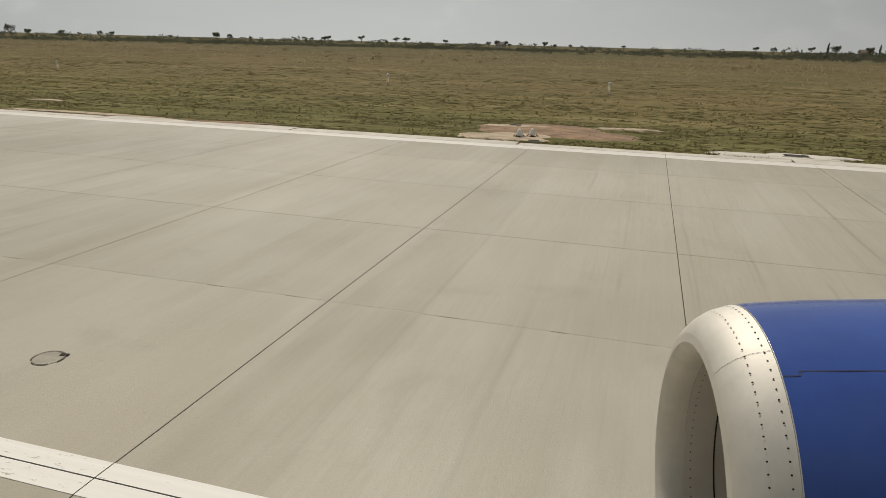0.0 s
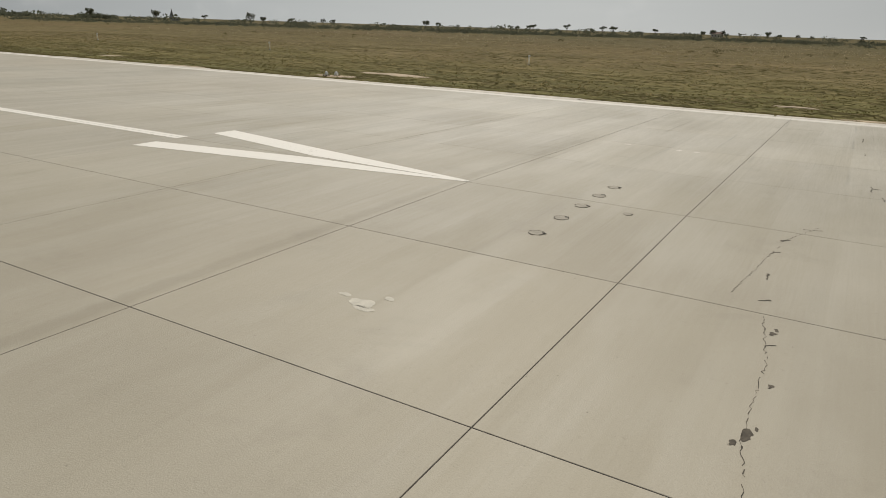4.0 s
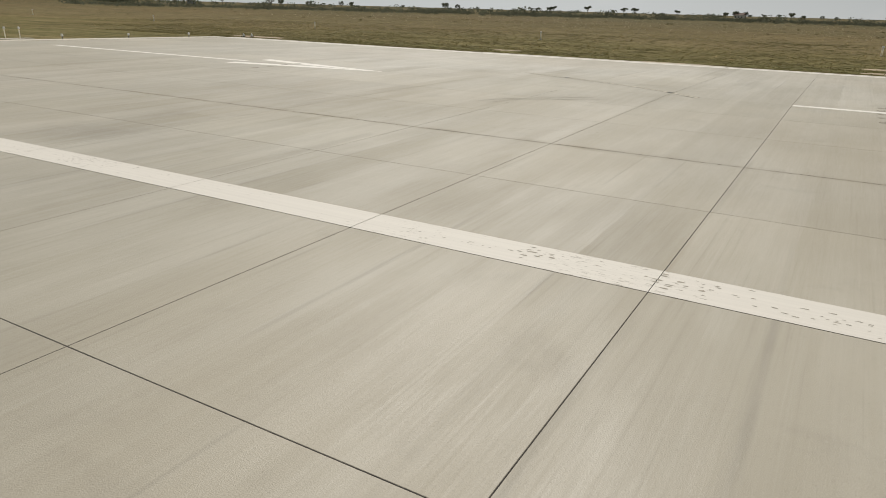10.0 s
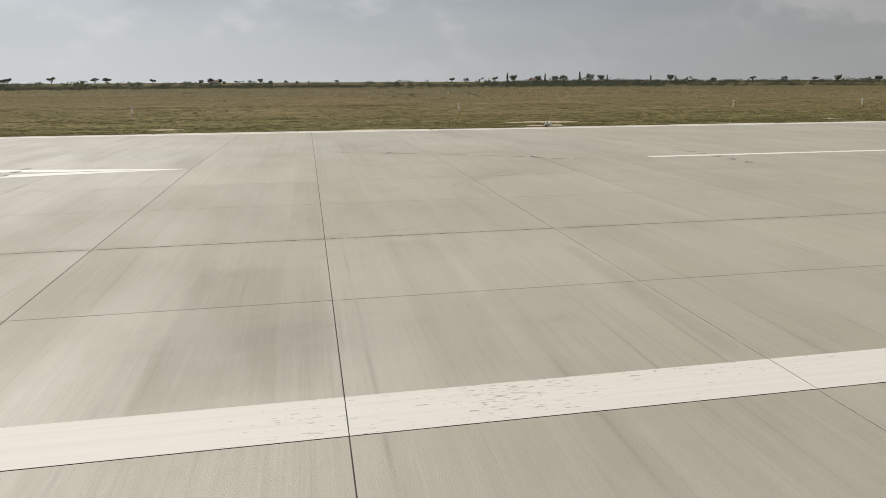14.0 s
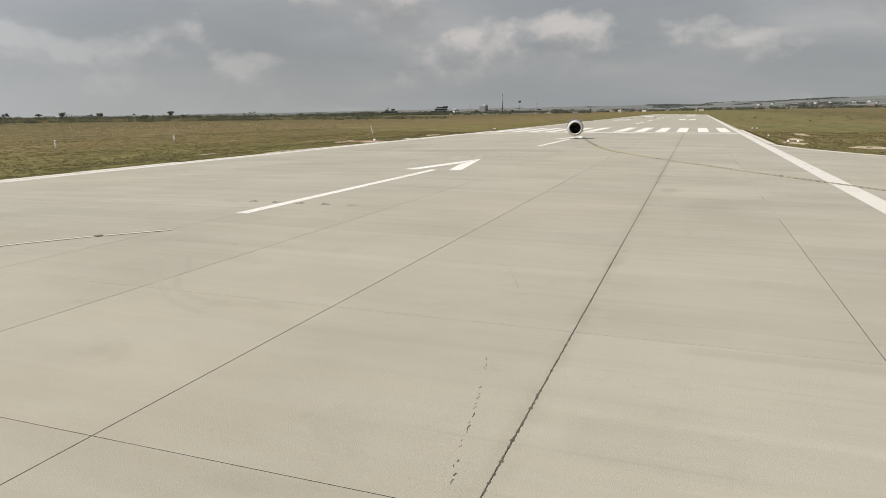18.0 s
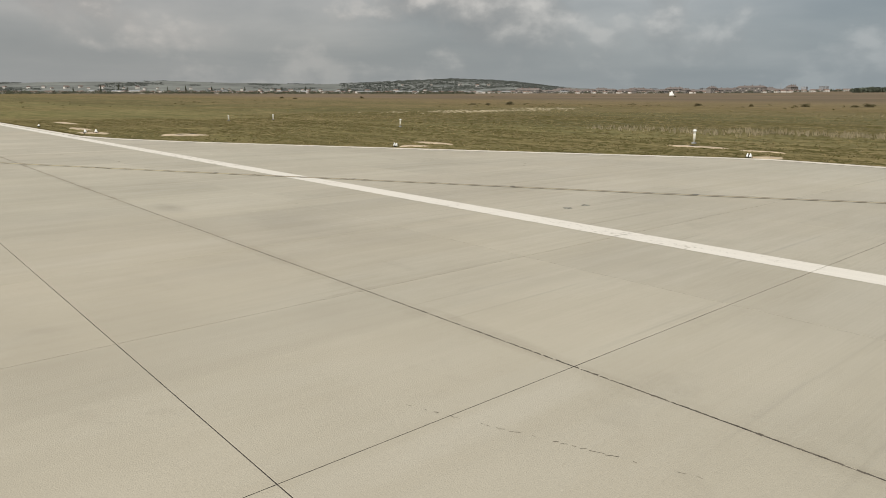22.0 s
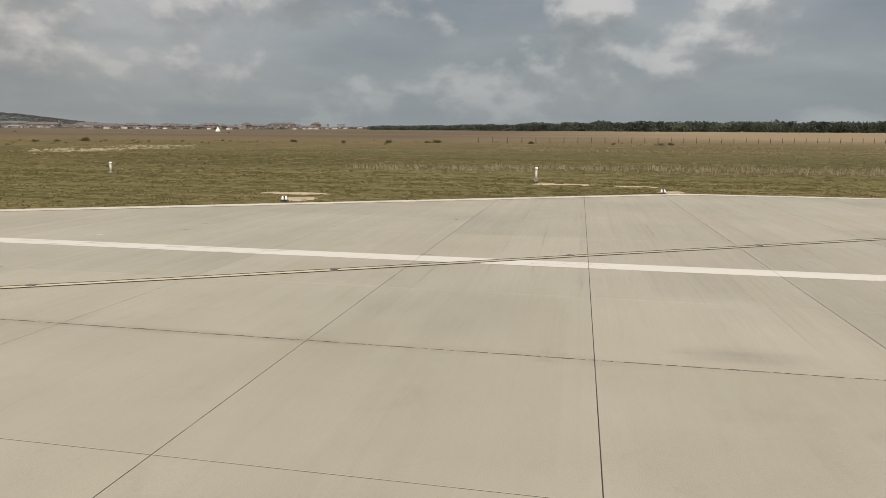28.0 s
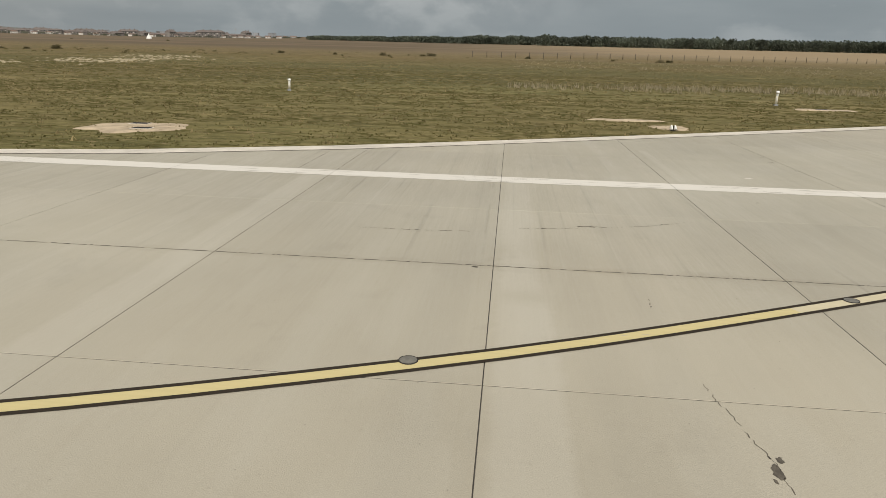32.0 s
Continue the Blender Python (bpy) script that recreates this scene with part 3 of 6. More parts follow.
def build_slabs():
    near, rest_v, rest_f, shared = 0, [], [], {}
    for k, j, poly in all_cells():
        picked = (-1 <= k <= 19 and -5 <= j <= 4) or (1 <= k <= 13 and -9 <= j <= -6)
        x0, y0 = poly[0]
        if picked and near < 300:
            size = tuple(round(v, 2) for p in poly for v in (p[0] - x0, p[1] - y0))
            key = (j, size)
            if key not in shared:
                v, f = slab_rings(poly, x0, y0)
                me = bpy.data.meshes.new("slab")
                me.from_pydata(v, [], f)
                me.materials.append(M_CONCRETE)
                shared[key] = me
            ob = new("slab", shared[key])
            ob.location, ob.parent = (x0, y0, 0), runway
            near += 1
        else:
            v, f = slab_rings(poly, 0, 0)
            b = len(rest_v)
            rest_v += v
            rest_f += [tuple(i + b for i in q) for q in f]
    tagged(from_lists("far_slabs", rest_v, rest_f, M_CONCRETE, runway), kind="stuff")


def far_runway():
    verts, faces = [], []
    for y0, y1 in ((-22.9, 0.0), (0.0, 22.9)):
        b = len(verts)
        verts += [(X_NEAR, y0, crown(y0)), (2700, y0, crown(y0) + 2), (2700, y1, crown(y1) + 2), (X_NEAR, y1, crown(y1))]
        faces.append((b, b + 1, b + 2, b + 3))
    from_lists("far_surface", verts, faces, M_CONCRETE, runway)


far_runway()


def painted(name, polys, mat, parent=None, lift=0.004, label=""):
    """Flat paint over polygons on the crowned surface, cut at the crown's ridge."""
    bm = bmesh.new()
    for poly in polys:
        for lo, hi in ((-400.0, 0.0), (0.0, 400.0)):
            got = clip_cell(poly, [(-5000, lo), (5000, lo), (5000, hi), (-5000, hi)])
            if len(got) > 2:
                bm.faces.new([bm.verts.new((x, y, crown(y) + lift + (2.0 * max(x - X_NEAR, 0) / 2565.6))) for x, y in got])
    bmesh.ops.recalc_face_normals(bm, faces=bm.faces)
    for f in bm.faces:
        if f.normal.z < 0:
            f.normal_flip()
    return linked(name, bm, mat, parent, label)


def bar(x0, x1, y0, y1):
    return [(x0, y0), (x1, y0), (x1, y1), (x0, y1)]


markings = tagged(new("runway_marking"), "worn white painted stripes and arrows on the concrete", "runway marking", kind="structure")


def cut_bar(x0, x1, y0, y1, cuts=True):
    """A stripe, broken by hairline gaps over the slab joints."""
    edges = [x0] + [joint_x(k) for k in range(-8, 28) if x0 + 0.05 < joint_x(k) < x1 - 0.05] + [x1]
    return [bar(a + 0.006, b - 0.006, y0, y1) for a, b in zip(edges, edges[1:])]


painted("side_stripe", cut_bar(X_END + 0.5, X_NEAR, -22.5, -21.6) + [bar(X_NEAR, 2690, -22.5, -21.6)], M_WHITE, markings)
painted("side_stripe", cut_bar(X_END + 0.5, X_NEAR, 21.75, 22.65) + [bar(X_NEAR, 2690, 21.75, 22.65)], M_WHITE, markings)
for tip in (-0.22, 49.66, 99.5):
    x0, x1 = tip - 29.7, tip - 10.0
    painted("arrow_shaft", cut_bar(x0, x1, -0.23, -0.008) + cut_bar(x0, x1, 0.008, 0.23), M_BRIGHT, markings)
    painted("arrow_head", [[(tip - 10.0, -1.75), (tip - 10.0, -0.95), (tip - 4.9, -0.02), (tip, 0.1), (tip, 0.02)],
                           [(tip - 10.0, 1.2), (tip - 10.0, 2.1), (tip, 0.14), (tip, 0.06), (tip - 4.9, 0.22)]], M_BRIGHT, markings)

M_KERB = material("pale dusty kerb concrete", plain((0.56, 0.51, 0.43), 0.16, 1.1), 0.9)
M_SAND = material("bare sandy soil", plain((0.42, 0.33, 0.22), 0.25, 1.4), 0.95)
M_EARTH = material("reddish bare earth", plain((0.25, 0.155, 0.085), 0.4, 0.9), 0.95)
M_METAL = material("dull grey steel", plain((0.17, 0.17, 0.15), 0.25, 9.0), 0.5, 0.6)
M_LIDCON = material("grey-green cast cover", plain((0.265, 0.26, 0.215), 0.12, 7.0), 0.75)
M_LAMP = material("white lamp housing", plain((0.80, 0.79, 0.74), 0.06, 9.0), 0.45)
M_DARK = material("dark rubber and iron", plain((0.035, 0.032, 0.028), 0.3, 6.0), 0.8)
M_DARK.node_tree.nodes["Principled BSDF"].inputs["Specular IOR Level"].default_value = 0.12
M_SCAR = material("dark filled crack", plain((0.10, 0.085, 0.064), 0.5, 5.0), 0.95)
M_PATCH = material("pale repair mortar", plain((0.56, 0.525, 0.44), 0.14, 5.0), 0.9)
M_SMUDGE = material("grey-brown rubber smudge", plain((0.27, 0.235, 0.175), 0.16, 2.0), 0.9)


def leafy(name, c, spread, scale):
    """Matt leaves that pass some light."""
    m = material(name, plain(c, spread, scale), 0.9)
    t = m.node_tree
    bsdf, out = t.nodes["Principled BSDF"], t.nodes["Material Output"]
    bsdf.inputs["Specular IOR Level"].default_value = 0.05
    thin, mix = t.nodes.new("ShaderNodeBsdfTranslucent"), t.nodes.new("ShaderNodeMixShader")
    link(t, bsdf.inputs["Base Color"].links[0].from_socket, thin.inputs["Color"])
    mix.inputs[0].default_value = 0.52
    link(t, bsdf.outputs[0], mix.inputs[1])
    link(t, thin.outputs[0], mix.inputs[2])
    link(t, mix.outputs[0], out.inputs["Surface"])
    return m


# Leaf green lightened and greyed to paint in the haze over far trees.
M_LEAF = leafy("dark green foliage with haze grey mixed in", (0.120, 0.125, 0.086), 0.3, 0.2)
M_LEAF_DRY = leafy("olive brown shrub foliage", (0.115, 0.100, 0.046), 0.3, 0.5)
M_BARK = material("grey brown bark", plain((0.10, 0.08, 0.06), 0.3, 3.0), 0.95)
# Air haze is put into these three base colours: paler, greyer, bluer greens.
M_HAZED_FOREST = leafy("distant broadleaf forest paled by painted haze", (0.135, 0.150, 0.112), 0.55, 0.035)
M_HAZED_WOODS = leafy("far woodland greyed by painted haze", (0.138, 0.146, 0.130), 0.25, 0.01)
M_HAZED_HILL = material("distant hillside greyed by painted haze", plain((0.135, 0.141, 0.125), 0.35, 0.006), 0.95)
M_WALL = material("pale rendered wall", plain((0.62, 0.58, 0.52), 0.1, 0.3), 0.9)
M_ROOF = material("brown tiled roof", plain((0.165, 0.115, 0.09), 0.3, 0.4), 0.9)
M_SLATE = material("grey brown roof sheet", plain((0.15, 0.125, 0.11), 0.3, 0.2), 0.9)
M_GREYWALL = material("grey concrete wall", plain((0.29, 0.295, 0.30), 0.15, 0.3), 0.9)
M_WINDOW = material("dark window glass", plain((0.03, 0.035, 0.045), 0.2, 0.5), 0.15)
M_TAN = leafy("dry straw grass", (0.36, 0.285, 0.145), 0.3, 2.0)
M_POST = leafy("milky white plastic post", (0.93, 0.89, 0.78), 0.03, 5.0)
M_STALK = leafy("bleached weed stalks", (0.45, 0.38, 0.25), 0.3, 2.0)
M_BLADE = leafy("grass blades", (0.20, 0.165, 0.062), 0.45, 0.35)


def mixed_blades(m):
    """Each blade its own shade, from dark green to straw."""
    t = m.node_tree
    lot = t.nodes.new("ShaderNodeNewGeometry").outputs["Random Per Island"]
    tone = ramp(t, lot, [(0.0, (0.120, 0.110, 0.041)), (0.4, (0.160, 0.140, 0.055)), (0.72, (0.208, 0.174, 0.078)), (1.0, (0.33, 0.27, 0.14))])
    for n in t.nodes:
        if n.bl_idname == "ShaderNodeBsdfPrincipled":
            link(t, tone, n.inputs["Base Color"])
        elif n.bl_idname == "ShaderNodeBsdfTranslucent":
            link(t, tone, n.inputs["Color"])


mixed_blades(M_BLADE)


def box(bm, x0, x1, y0, y1, z0, z1):
    v = [bm.verts.new(p) for p in ((x0, y0, z0), (x1, y0, z0), (x1, y1, z0), (x0, y1, z0), (x0, y0, z1), (x1, y0, z1), (x1, y1, z1), (x0, y1, z1))]
    for q in ((3, 2, 1, 0), (4, 5, 6, 7), (0, 1, 5, 4), (1, 2, 6, 5), (2, 3, 7, 6), (3, 0, 4, 7)):
        bm.faces.new([v[i] for i in q])
    return v


def lathe(bm, profile, seg=20, closed=False):
    """Rings about z through (radius, height); a radius of 0 closes with a point."""
    rings = []
    for r, z in profile:
        if r <= 0:
            rings.append([bm.verts.new((0, 0, z))])
        else:
            rings.append([bm.verts.new((r * math.cos(2 * math.pi * i / seg), r * math.sin(2 * math.pi * i / seg), z)) for i in range(seg)])
    for a, b in zip(rings, rings[1:]):
        for i in range(seg):
            j = (i + 1) % seg
            q = [a[i % len(a)], a[j % len(a)], b[j % len(b)], b[i % len(b)]]
            q = [v for n, v in enumerate(q) if v not in q[:n]]
            if len(q) > 2:
                bm.faces.new(q)
    for f in bm.faces:
        f.normal_update()
        f.smooth = abs(f.normal.z) < 0.93 if f.normal.length else True
    return rings


def disc(bm, r, top, bottom, seg):
    """A flat-topped plate with an upright rim."""
    rings = [[bm.verts.new((k * math.cos(2 * math.pi * i / seg), k * math.sin(2 * math.pi * i / seg), z)) for i in range(seg)] for k, z in ((r, top), (r + 0.003, bottom))]
    bm.faces.new(rings[0])
    for i in range(seg):
        bm.faces.new((rings[0][i], rings[1][i], rings[1][(i + 1) % seg], rings[0][(i + 1) % seg]))


def part(name, bm, mat, parent, label=""):
    return linked(name, bm, mat, parent, label)


def thing(name, label, category, group="", at=(0, 0, 0), kind=""):
    ob = tagged(new(name), label, category, group, kind)
    ob.location = at
    return ob


# guide lines
def ribbon(points, off0, off1):
    """Quads between two offsets of a polyline."""
    sides = []
    for i, (x, y) in enumerate(points):
        a, b = points[max(i - 1, 0)], points[min(i + 1, len(points) - 1)]
        dx, dy = b[0] - a[0], b[1] - a[1]
        n = math.hypot(dx, dy)
        sides.append(((x - dy / n * off0, y + dx / n * off0), (x - dy / n * off1, y + dx / n * off1)))
    return [[p[0], q[0], q[1], p[1]] for p, q in zip(sides, sides[1:])]


def eased_line(knots, step=1.2):
    """A smooth polyline through knots (Catmull-Rom)."""
    out = []
    for i in range(len(knots) - 1):
        p = [Vector(knots[max(min(i + k, len(knots) - 1), 0)]) for k in (-1, 0, 1, 2)]
        n = max(int((p[2] - p[1]).length / step), 1)
        for s in range(n):
            t = s / n
            q = 0.5 * ((2 * p[1]) + (p[2] - p[0]) * t + (2 * p[0] - 5 * p[1] + 4 * p[2] - p[3]) * t * t + (3 * p[1] - p[0] - 3 * p[2] + p[3]) * t ** 3)
            out.append((q.x, q.y))
    return out + [tuple(knots[-1])]


GUIDE_PAD = eased_line([(97.5, -0.45), (92.0, -1.3), (80.0, -3.9), (68.0, -6.7), (60.6, -9.37), (54.05, -12.62), (47.8, -16.12), (41.55, -19.72), (35.3, -23.47), (29.0, -27.17),
                        (22.9, -30.8), (17.0, -34.6), (11.0, -38.0), (4.0, -40.4), (-4.0, -40.0), (-11.0, -36.5), (-16.0, -30.0)])
GUIDE_CROSS = eased_line([(16.3, -0.1), (14.6, 1.5), (11.9, 3.3), (8.0, 5.1), (5.6, 6.3)])
FRESH = [p for p in GUIDE_PAD if 54.6 < p[0] < 72.0]
PALE = [p for p in GUIDE_PAD if 40.0 < p[0] <= FRESH[-1][0]]
OLD_A, OLD_B = [p for p in GUIDE_PAD if p[0] <= PALE[-1][0]], [p for p in GUIDE_PAD if p[0] >= FRESH[0][0]]
for pts in (FRESH, PALE, OLD_A, OLD_B, GUIDE_CROSS):
    rim_w = 0.145 if pts is GUIDE_CROSS else 0.178
    painted("guide_line", ribbon(pts, -0.10, 0.10), M_YELLOW if pts is FRESH else M_FADED if pts in (OLD_A, OLD_B) else M_CREAM if pts is GUIDE_CROSS else M_PALEYELLOW, markings, 0.008)
    painted("guide_border", ribbon(pts, 0.104, rim_w) + ribbon(pts, -rim_w, -0.104), M_GREYED if pts is GUIDE_CROSS else M_BLACK, markings, 0.008)

# threshold
painted("threshold_line", [bar(116.4, 118.2, -21.5, -0.01), bar(116.4, 118.2, 0.01, 21.6)], M_BRIGHT, markings)
for n in range(6):
    for s in (-1, 1):
        y0 = 1.75 + n * 3.45
        painted("threshold_bar", [bar(122.5, 152.0, min(s * y0, s * (y0 + 1.75)), max(s * y0, s * (y0 + 1.75)))], M_BRIGHT, markings, 0.006)
for x in range(190, 2500, 50):
    painted("centre_dash", [bar(x, x + 30, -0.4, 0.4)], M_BRIGHT, markings, 0.006)
for x, n, w in ((270, 2, 22.5), (420, 1, 55), (570, 2, 22.5), (720, 1, 22.5)):
    for s in (-1, 1):
        for i in range(n):
            y0 = 9.0 + i * 3.6
            wide = 6.0 if w == 55 else 2.4
            painted("touchdown_bar", [bar(x, x + w, min(s * y0, s * (y0 + wide)), max(s * y0, s * (y0 + wide)))], M_BRIGHT, markings, 0.006)

# kerbs and bare ground
verge = tagged(new("pavement_kerb"), "pale dusty concrete kerb strip along the pavement edge", "kerb", kind="structure")
rim = [(79.5, -22.75), (66.0, -27.3), (30.3, -48.45), (28.1, -49.55), (-14.0, -49.55)]
painted("kerb_strip", ribbon(eased_line(rim[:3], 4.0) + rim[3:], -0.45, 0.55), M_KERB, verge, 0.010)
painted("kerb_joint", ribbon(eased_line(rim[:3], 4.0) + rim[3:], -0.52, -0.455), M_SCAR, verge, 0.009)
painted("kerb_strip", [bar(x, x + 9.9, 22.66, 23.6 + 0.25 * math.sin(x * 1.7)) for x in range(-36, 134, 10)], M_KERB, verge, 0.010)
painted("kerb_strip", [bar(x, x + 10, -23.3, -22.55) for x in range(80, 134, 10)], M_KERB, verge, 0.010)
painted("kerb_strip", [bar(-38.0, -36.05, -34, -0.02), bar(-38.0, -36.05, 0.02, 22.9)], M_KERB, verge, 0.010)
painted("kerb_strip", [bar(-40.4, -39.3, -3.2, -0.02), bar(-40.4, -39.3, 0.02, 4.2)], M_KERB, verge, 0.012)


def ragged(cx, cy, rx, ry, seed, n=26, rough=0.28, turn=0.0):
    rnd = random.Random(seed)
    amp = [rnd.uniform(-1, 1) for _ in range(6)]
    out = []
    for i in range(n):
        a = 2 * math.pi * i / n
        k = 1 + rough * sum(amp[m] * math.sin((m + 2) * a + amp[m] * 6) / (m + 1.5) for m in range(6))
        x, y = rx * k * math.cos(a), ry * k * math.sin(a)
        out.append((cx + x * math.cos(turn) - y * math.sin(turn), cy + x * math.sin(turn) + y * math.cos(turn)))
    return out


def earth_patch(name, poly, mat, label, lift=0.03):
    bm = bmesh.new()
    cx, cy = sum(p[0] for p in poly) / len(poly), sum(p[1] for p in poly) / len(poly)
    mid = bm.verts.new((cx, cy, terrain(cx, cy) + lift + 0.03))
    inner = [bm.verts.new((cx + 0.8 * (x - cx), cy + 0.8 * (y - cy), terrain(x, y) + lift + 0.02)) for x, y in poly]
    outer = [bm.verts.new((x, y, terrain(x, y) - 0.015)) for x, y in poly]
    n = len(poly)
    for i in range(n):
        j = (i + 1) % n
        bm.faces.new((mid, inner[i], inner[j]))
        bm.faces.new((inner[i], outer[i], outer[j], inner[j]))
    ob = linked(name, bm, mat)
    return tagged(ob, label, "bare ground", "bare patches in the grass", kind="structure")


PATCHES = [(84.5, 28.5, 4.6, 2.3, M_EARTH), (83.0, 25.4, 2.6, 1.3, M_SAND), (82.6, 29.6, 2.0, 0.6, M_SAND), (88.0, 31.0, 1.6, 0.5, M_SAND), (94.0, 24.4, 2.6, 0.9, M_KERB), (54.4, 29.2, 1.1, 0.5, M_SAND),
           (25.8, 31.4, 3.6, 1.0, M_SAND), (24.4, 26.0, 1.6, 0.9, M_SAND), (-6.3, 28.9, 1.3, 0.6, M_SAND), (-36.0, 27.0, 4.0, 1.0, M_SAND), (76.3, -31.6, 2.3, 2.2, M_SAND), (36.3, -55.9, 2.5, 0.9, M_SAND),
           (31.0, -55.0, 1.6, 0.4, M_SAND), (52.8, -43.2, 2.2, 0.7, M_SAND), (51.0, -39.6, 1.3, 0.9, M_SAND), (85.0, -25.8, 3.0, 0.9, M_SAND), (95.0, -27.0, 4.0, 0.8, M_SAND),
           (115.0, -30.0, 5.0, 0.8, M_SAND), (28.9, -51.0, 1.0, 0.8, M_SAND), (62.0, 24.2, 5.0, 0.5, M_SAND), (10.0, 24.1, 4.0, 0.4, M_SAND), (110.0, 27.0, 4.0, 0.8, M_SAND), (70.0, 24.0, 3.0, 0.4, M_EARTH)]
for i, (cx, cy, rx, ry, mat) in enumerate(PATCHES):
    earth_patch("bare_patch", ragged(cx, cy, rx, ry, i, 40, 0.55), mat, "bare pale sandy patch in the mown grass beside the runway" if mat is not M_EARTH else "bare reddish earth patch beside a runway lamp")


# hatch covers in the sand
def hatch(x, y, turn, size):
    t = thing("ground_hatch", "dark iron hatch set in a bare sandy patch", "hatch", "hatches in the grass")
    bm = bmesh.new()
    box(bm, -0.55, 0.55, -0.35, 0.35, -0.03, 0.03)
    part("frame", bm, M_KERB, t)
    bm = bmesh.new()
    box(bm, -0.47, 0.47, -0.27, 0.27, 0.03, 0.045)
    lid = part("lid", bm, M_DARK, t)
    bm = bmesh.new()
    box(bm, -0.09, 0.09, 0.12, 0.15, 0.045, 0.055)
    part("handle", bm, M_DARK, lid, "flat iron handle")
    t.matrix_world = pose(x, y, terrain(x, y) + 0.045, 0, 0, turn) @ Matrix.Diagonal((size, size, 1, 1))


for x, y, a, size in ((75.6, -30.9, 5, 0.8), (76.6, -32.6, 5, 0.8), (36.6, -55.8, 0, 0.8), (82.6, 29.7, 0, 0.6), (94.3, 24.4, 0, 0.9), (84.4, 24.1, 0, 0.45)):
    hatch(x, y, a, size)


# lamps at the runway edge
M_GLASS = material("clear lamp glass", plain((0.55, 0.56, 0.55), 0.05, 20.0), 0.12)


def edge_lamp(double):
    t = thing("runway_edge_lamp", "low pair of white runway edge lamps on dark splayed feet" if double else "low white conical runway edge lamp on dark splayed feet", "runway lamp", "lamps along the pavement edge")
    bm = bmesh.new()
    lathe(bm, [(0.0, -0.04), (0.17, -0.04), (0.17, 0.02), (0.05, 0.04), (0.035, 0.12), (0.0, 0.12)], 14)
    part("base", bm, M_DARK, t, "dark round base plate and stem")
    for s in (-1, 1) if double else (0,):
        bm = bmesh.new()
        lathe(bm, [(0.0, 0.06), (0.15, 0.07), (0.155, 0.12), (0.10, 0.24), (0.06, 0.34), (0.0, 0.36)], 16)
        for v in bm.verts:
            v.co.x = v.co.x * (0.72 if double else 1.0) + s * 0.125
        housing = part("housing", bm, M_LAMP, t)
        bm = bmesh.new()
        lathe(bm, [(0.0, 0.055), (0.05, 0.05), (0.06, 0.03), (0.0, 0.0)], 12)
        bmesh.ops.rotate(bm, verts=bm.verts, cent=(0, 0, 0), matrix=Matrix.Rotation(radians(90) * (s or 1), 3, "Y"))
        bmesh.ops.translate(bm, verts=bm.verts, vec=((s or 1) * (0.19 if double else 0.1), 0, 0.17))
        part("lens", bm, M_GLASS, housing, "clear round lens")
    for sx in (-1, 1):
        for sy in (-1, 1):
            bm = bmesh.new()
            ring = ((-0.02, -0.02), (0.02, -0.02), (0.02, 0.02), (-0.02, 0.02))
            knee = [bm.verts.new((sx * 0.16 + dx, sy * 0.10 + dy, 0.10)) for dx, dy in ring]
            toe = [bm.verts.new((sx * 0.27 + dx, sy * 0.17 + dy, -0.03)) for dx, dy in ring]
            for i in range(4):
                bm.faces.new((knee[i], knee[(i + 1) % 4], toe[(i + 1) % 4], toe[i]))
            bm.faces.new(knee)
            part("foot", bm, M_DARK, t)
    if double:
        bm = bmesh.new()
        box(bm, -0.018, 0.018, -0.11, 0.11, 0.06, 0.30)
        part("centre_fin", bm, M_DARK, t)
    return t


TWIN_LAMPS = [(83.6, 25.2, 30), (84.1, 25.6, 60), (24.0, 25.3, 30), (24.5, 25.8, 60), (-36.2, 25.2, 0), (-35.6, 25.8, 40), (143.4, 25.3, 20), (144.0, 25.8, 50), (84.6, -24.9, 0), (84.6, -25.9, 30), (144.0, -25.3, 0), (144.0, -26.1, 20)]
for double, spots in ((False, TWIN_LAMPS), (True, [(51.2, -38.1, 10), (29.6, -50.0, 0), (103.6, -24.6, 0)])):
    lamp = edge_lamp(double)
    for i, (x, y, a) in enumerate(spots):
        one = lamp if i == 0 else copy_thing(lamp, pose(0, 0, 0))
        one.matrix_world = pose(x, y, terrain(x, y) + 0.04, 0, 0, a) @ Matrix.Diagonal((0.76, 0.76, 0.78, 1) if double else (0.95, 0.95, 1.0, 1))


# marker posts
def marker_post():
    t = thing("marker_post", "slim white marker post with a rounded cap in the grass", "marker post", "row of white posts")
    bm = bmesh.new()
    lathe(bm, [(0.0, -0.1), (0.095, -0.2), (0.095, 0.88), (0.0, 0.88)], 12)
    shaft = part("post", bm, M_POST, t)
    bm = bmesh.new()
    lathe(bm, [(0.0955, 0.70), (0.098, 0.705), (0.098, 0.80), (0.0955, 0.805)], 12)
    part("reflector_band", bm, M_LAMP, shaft)
    bm = bmesh.new()
    lathe(bm, [(0.0, 0.86), (0.14, 0.86), (0.145, 0.96), (0.11, 1.05), (0.0, 1.08)], 14)
    part("cap", bm, M_LAMP, t)
    bm = bmesh.new()
    box(bm, -0.14, 0.14, -0.14, 0.14, -0.2, 0.03)
    part("footing", bm, M_GREYWALL, t)
    return t


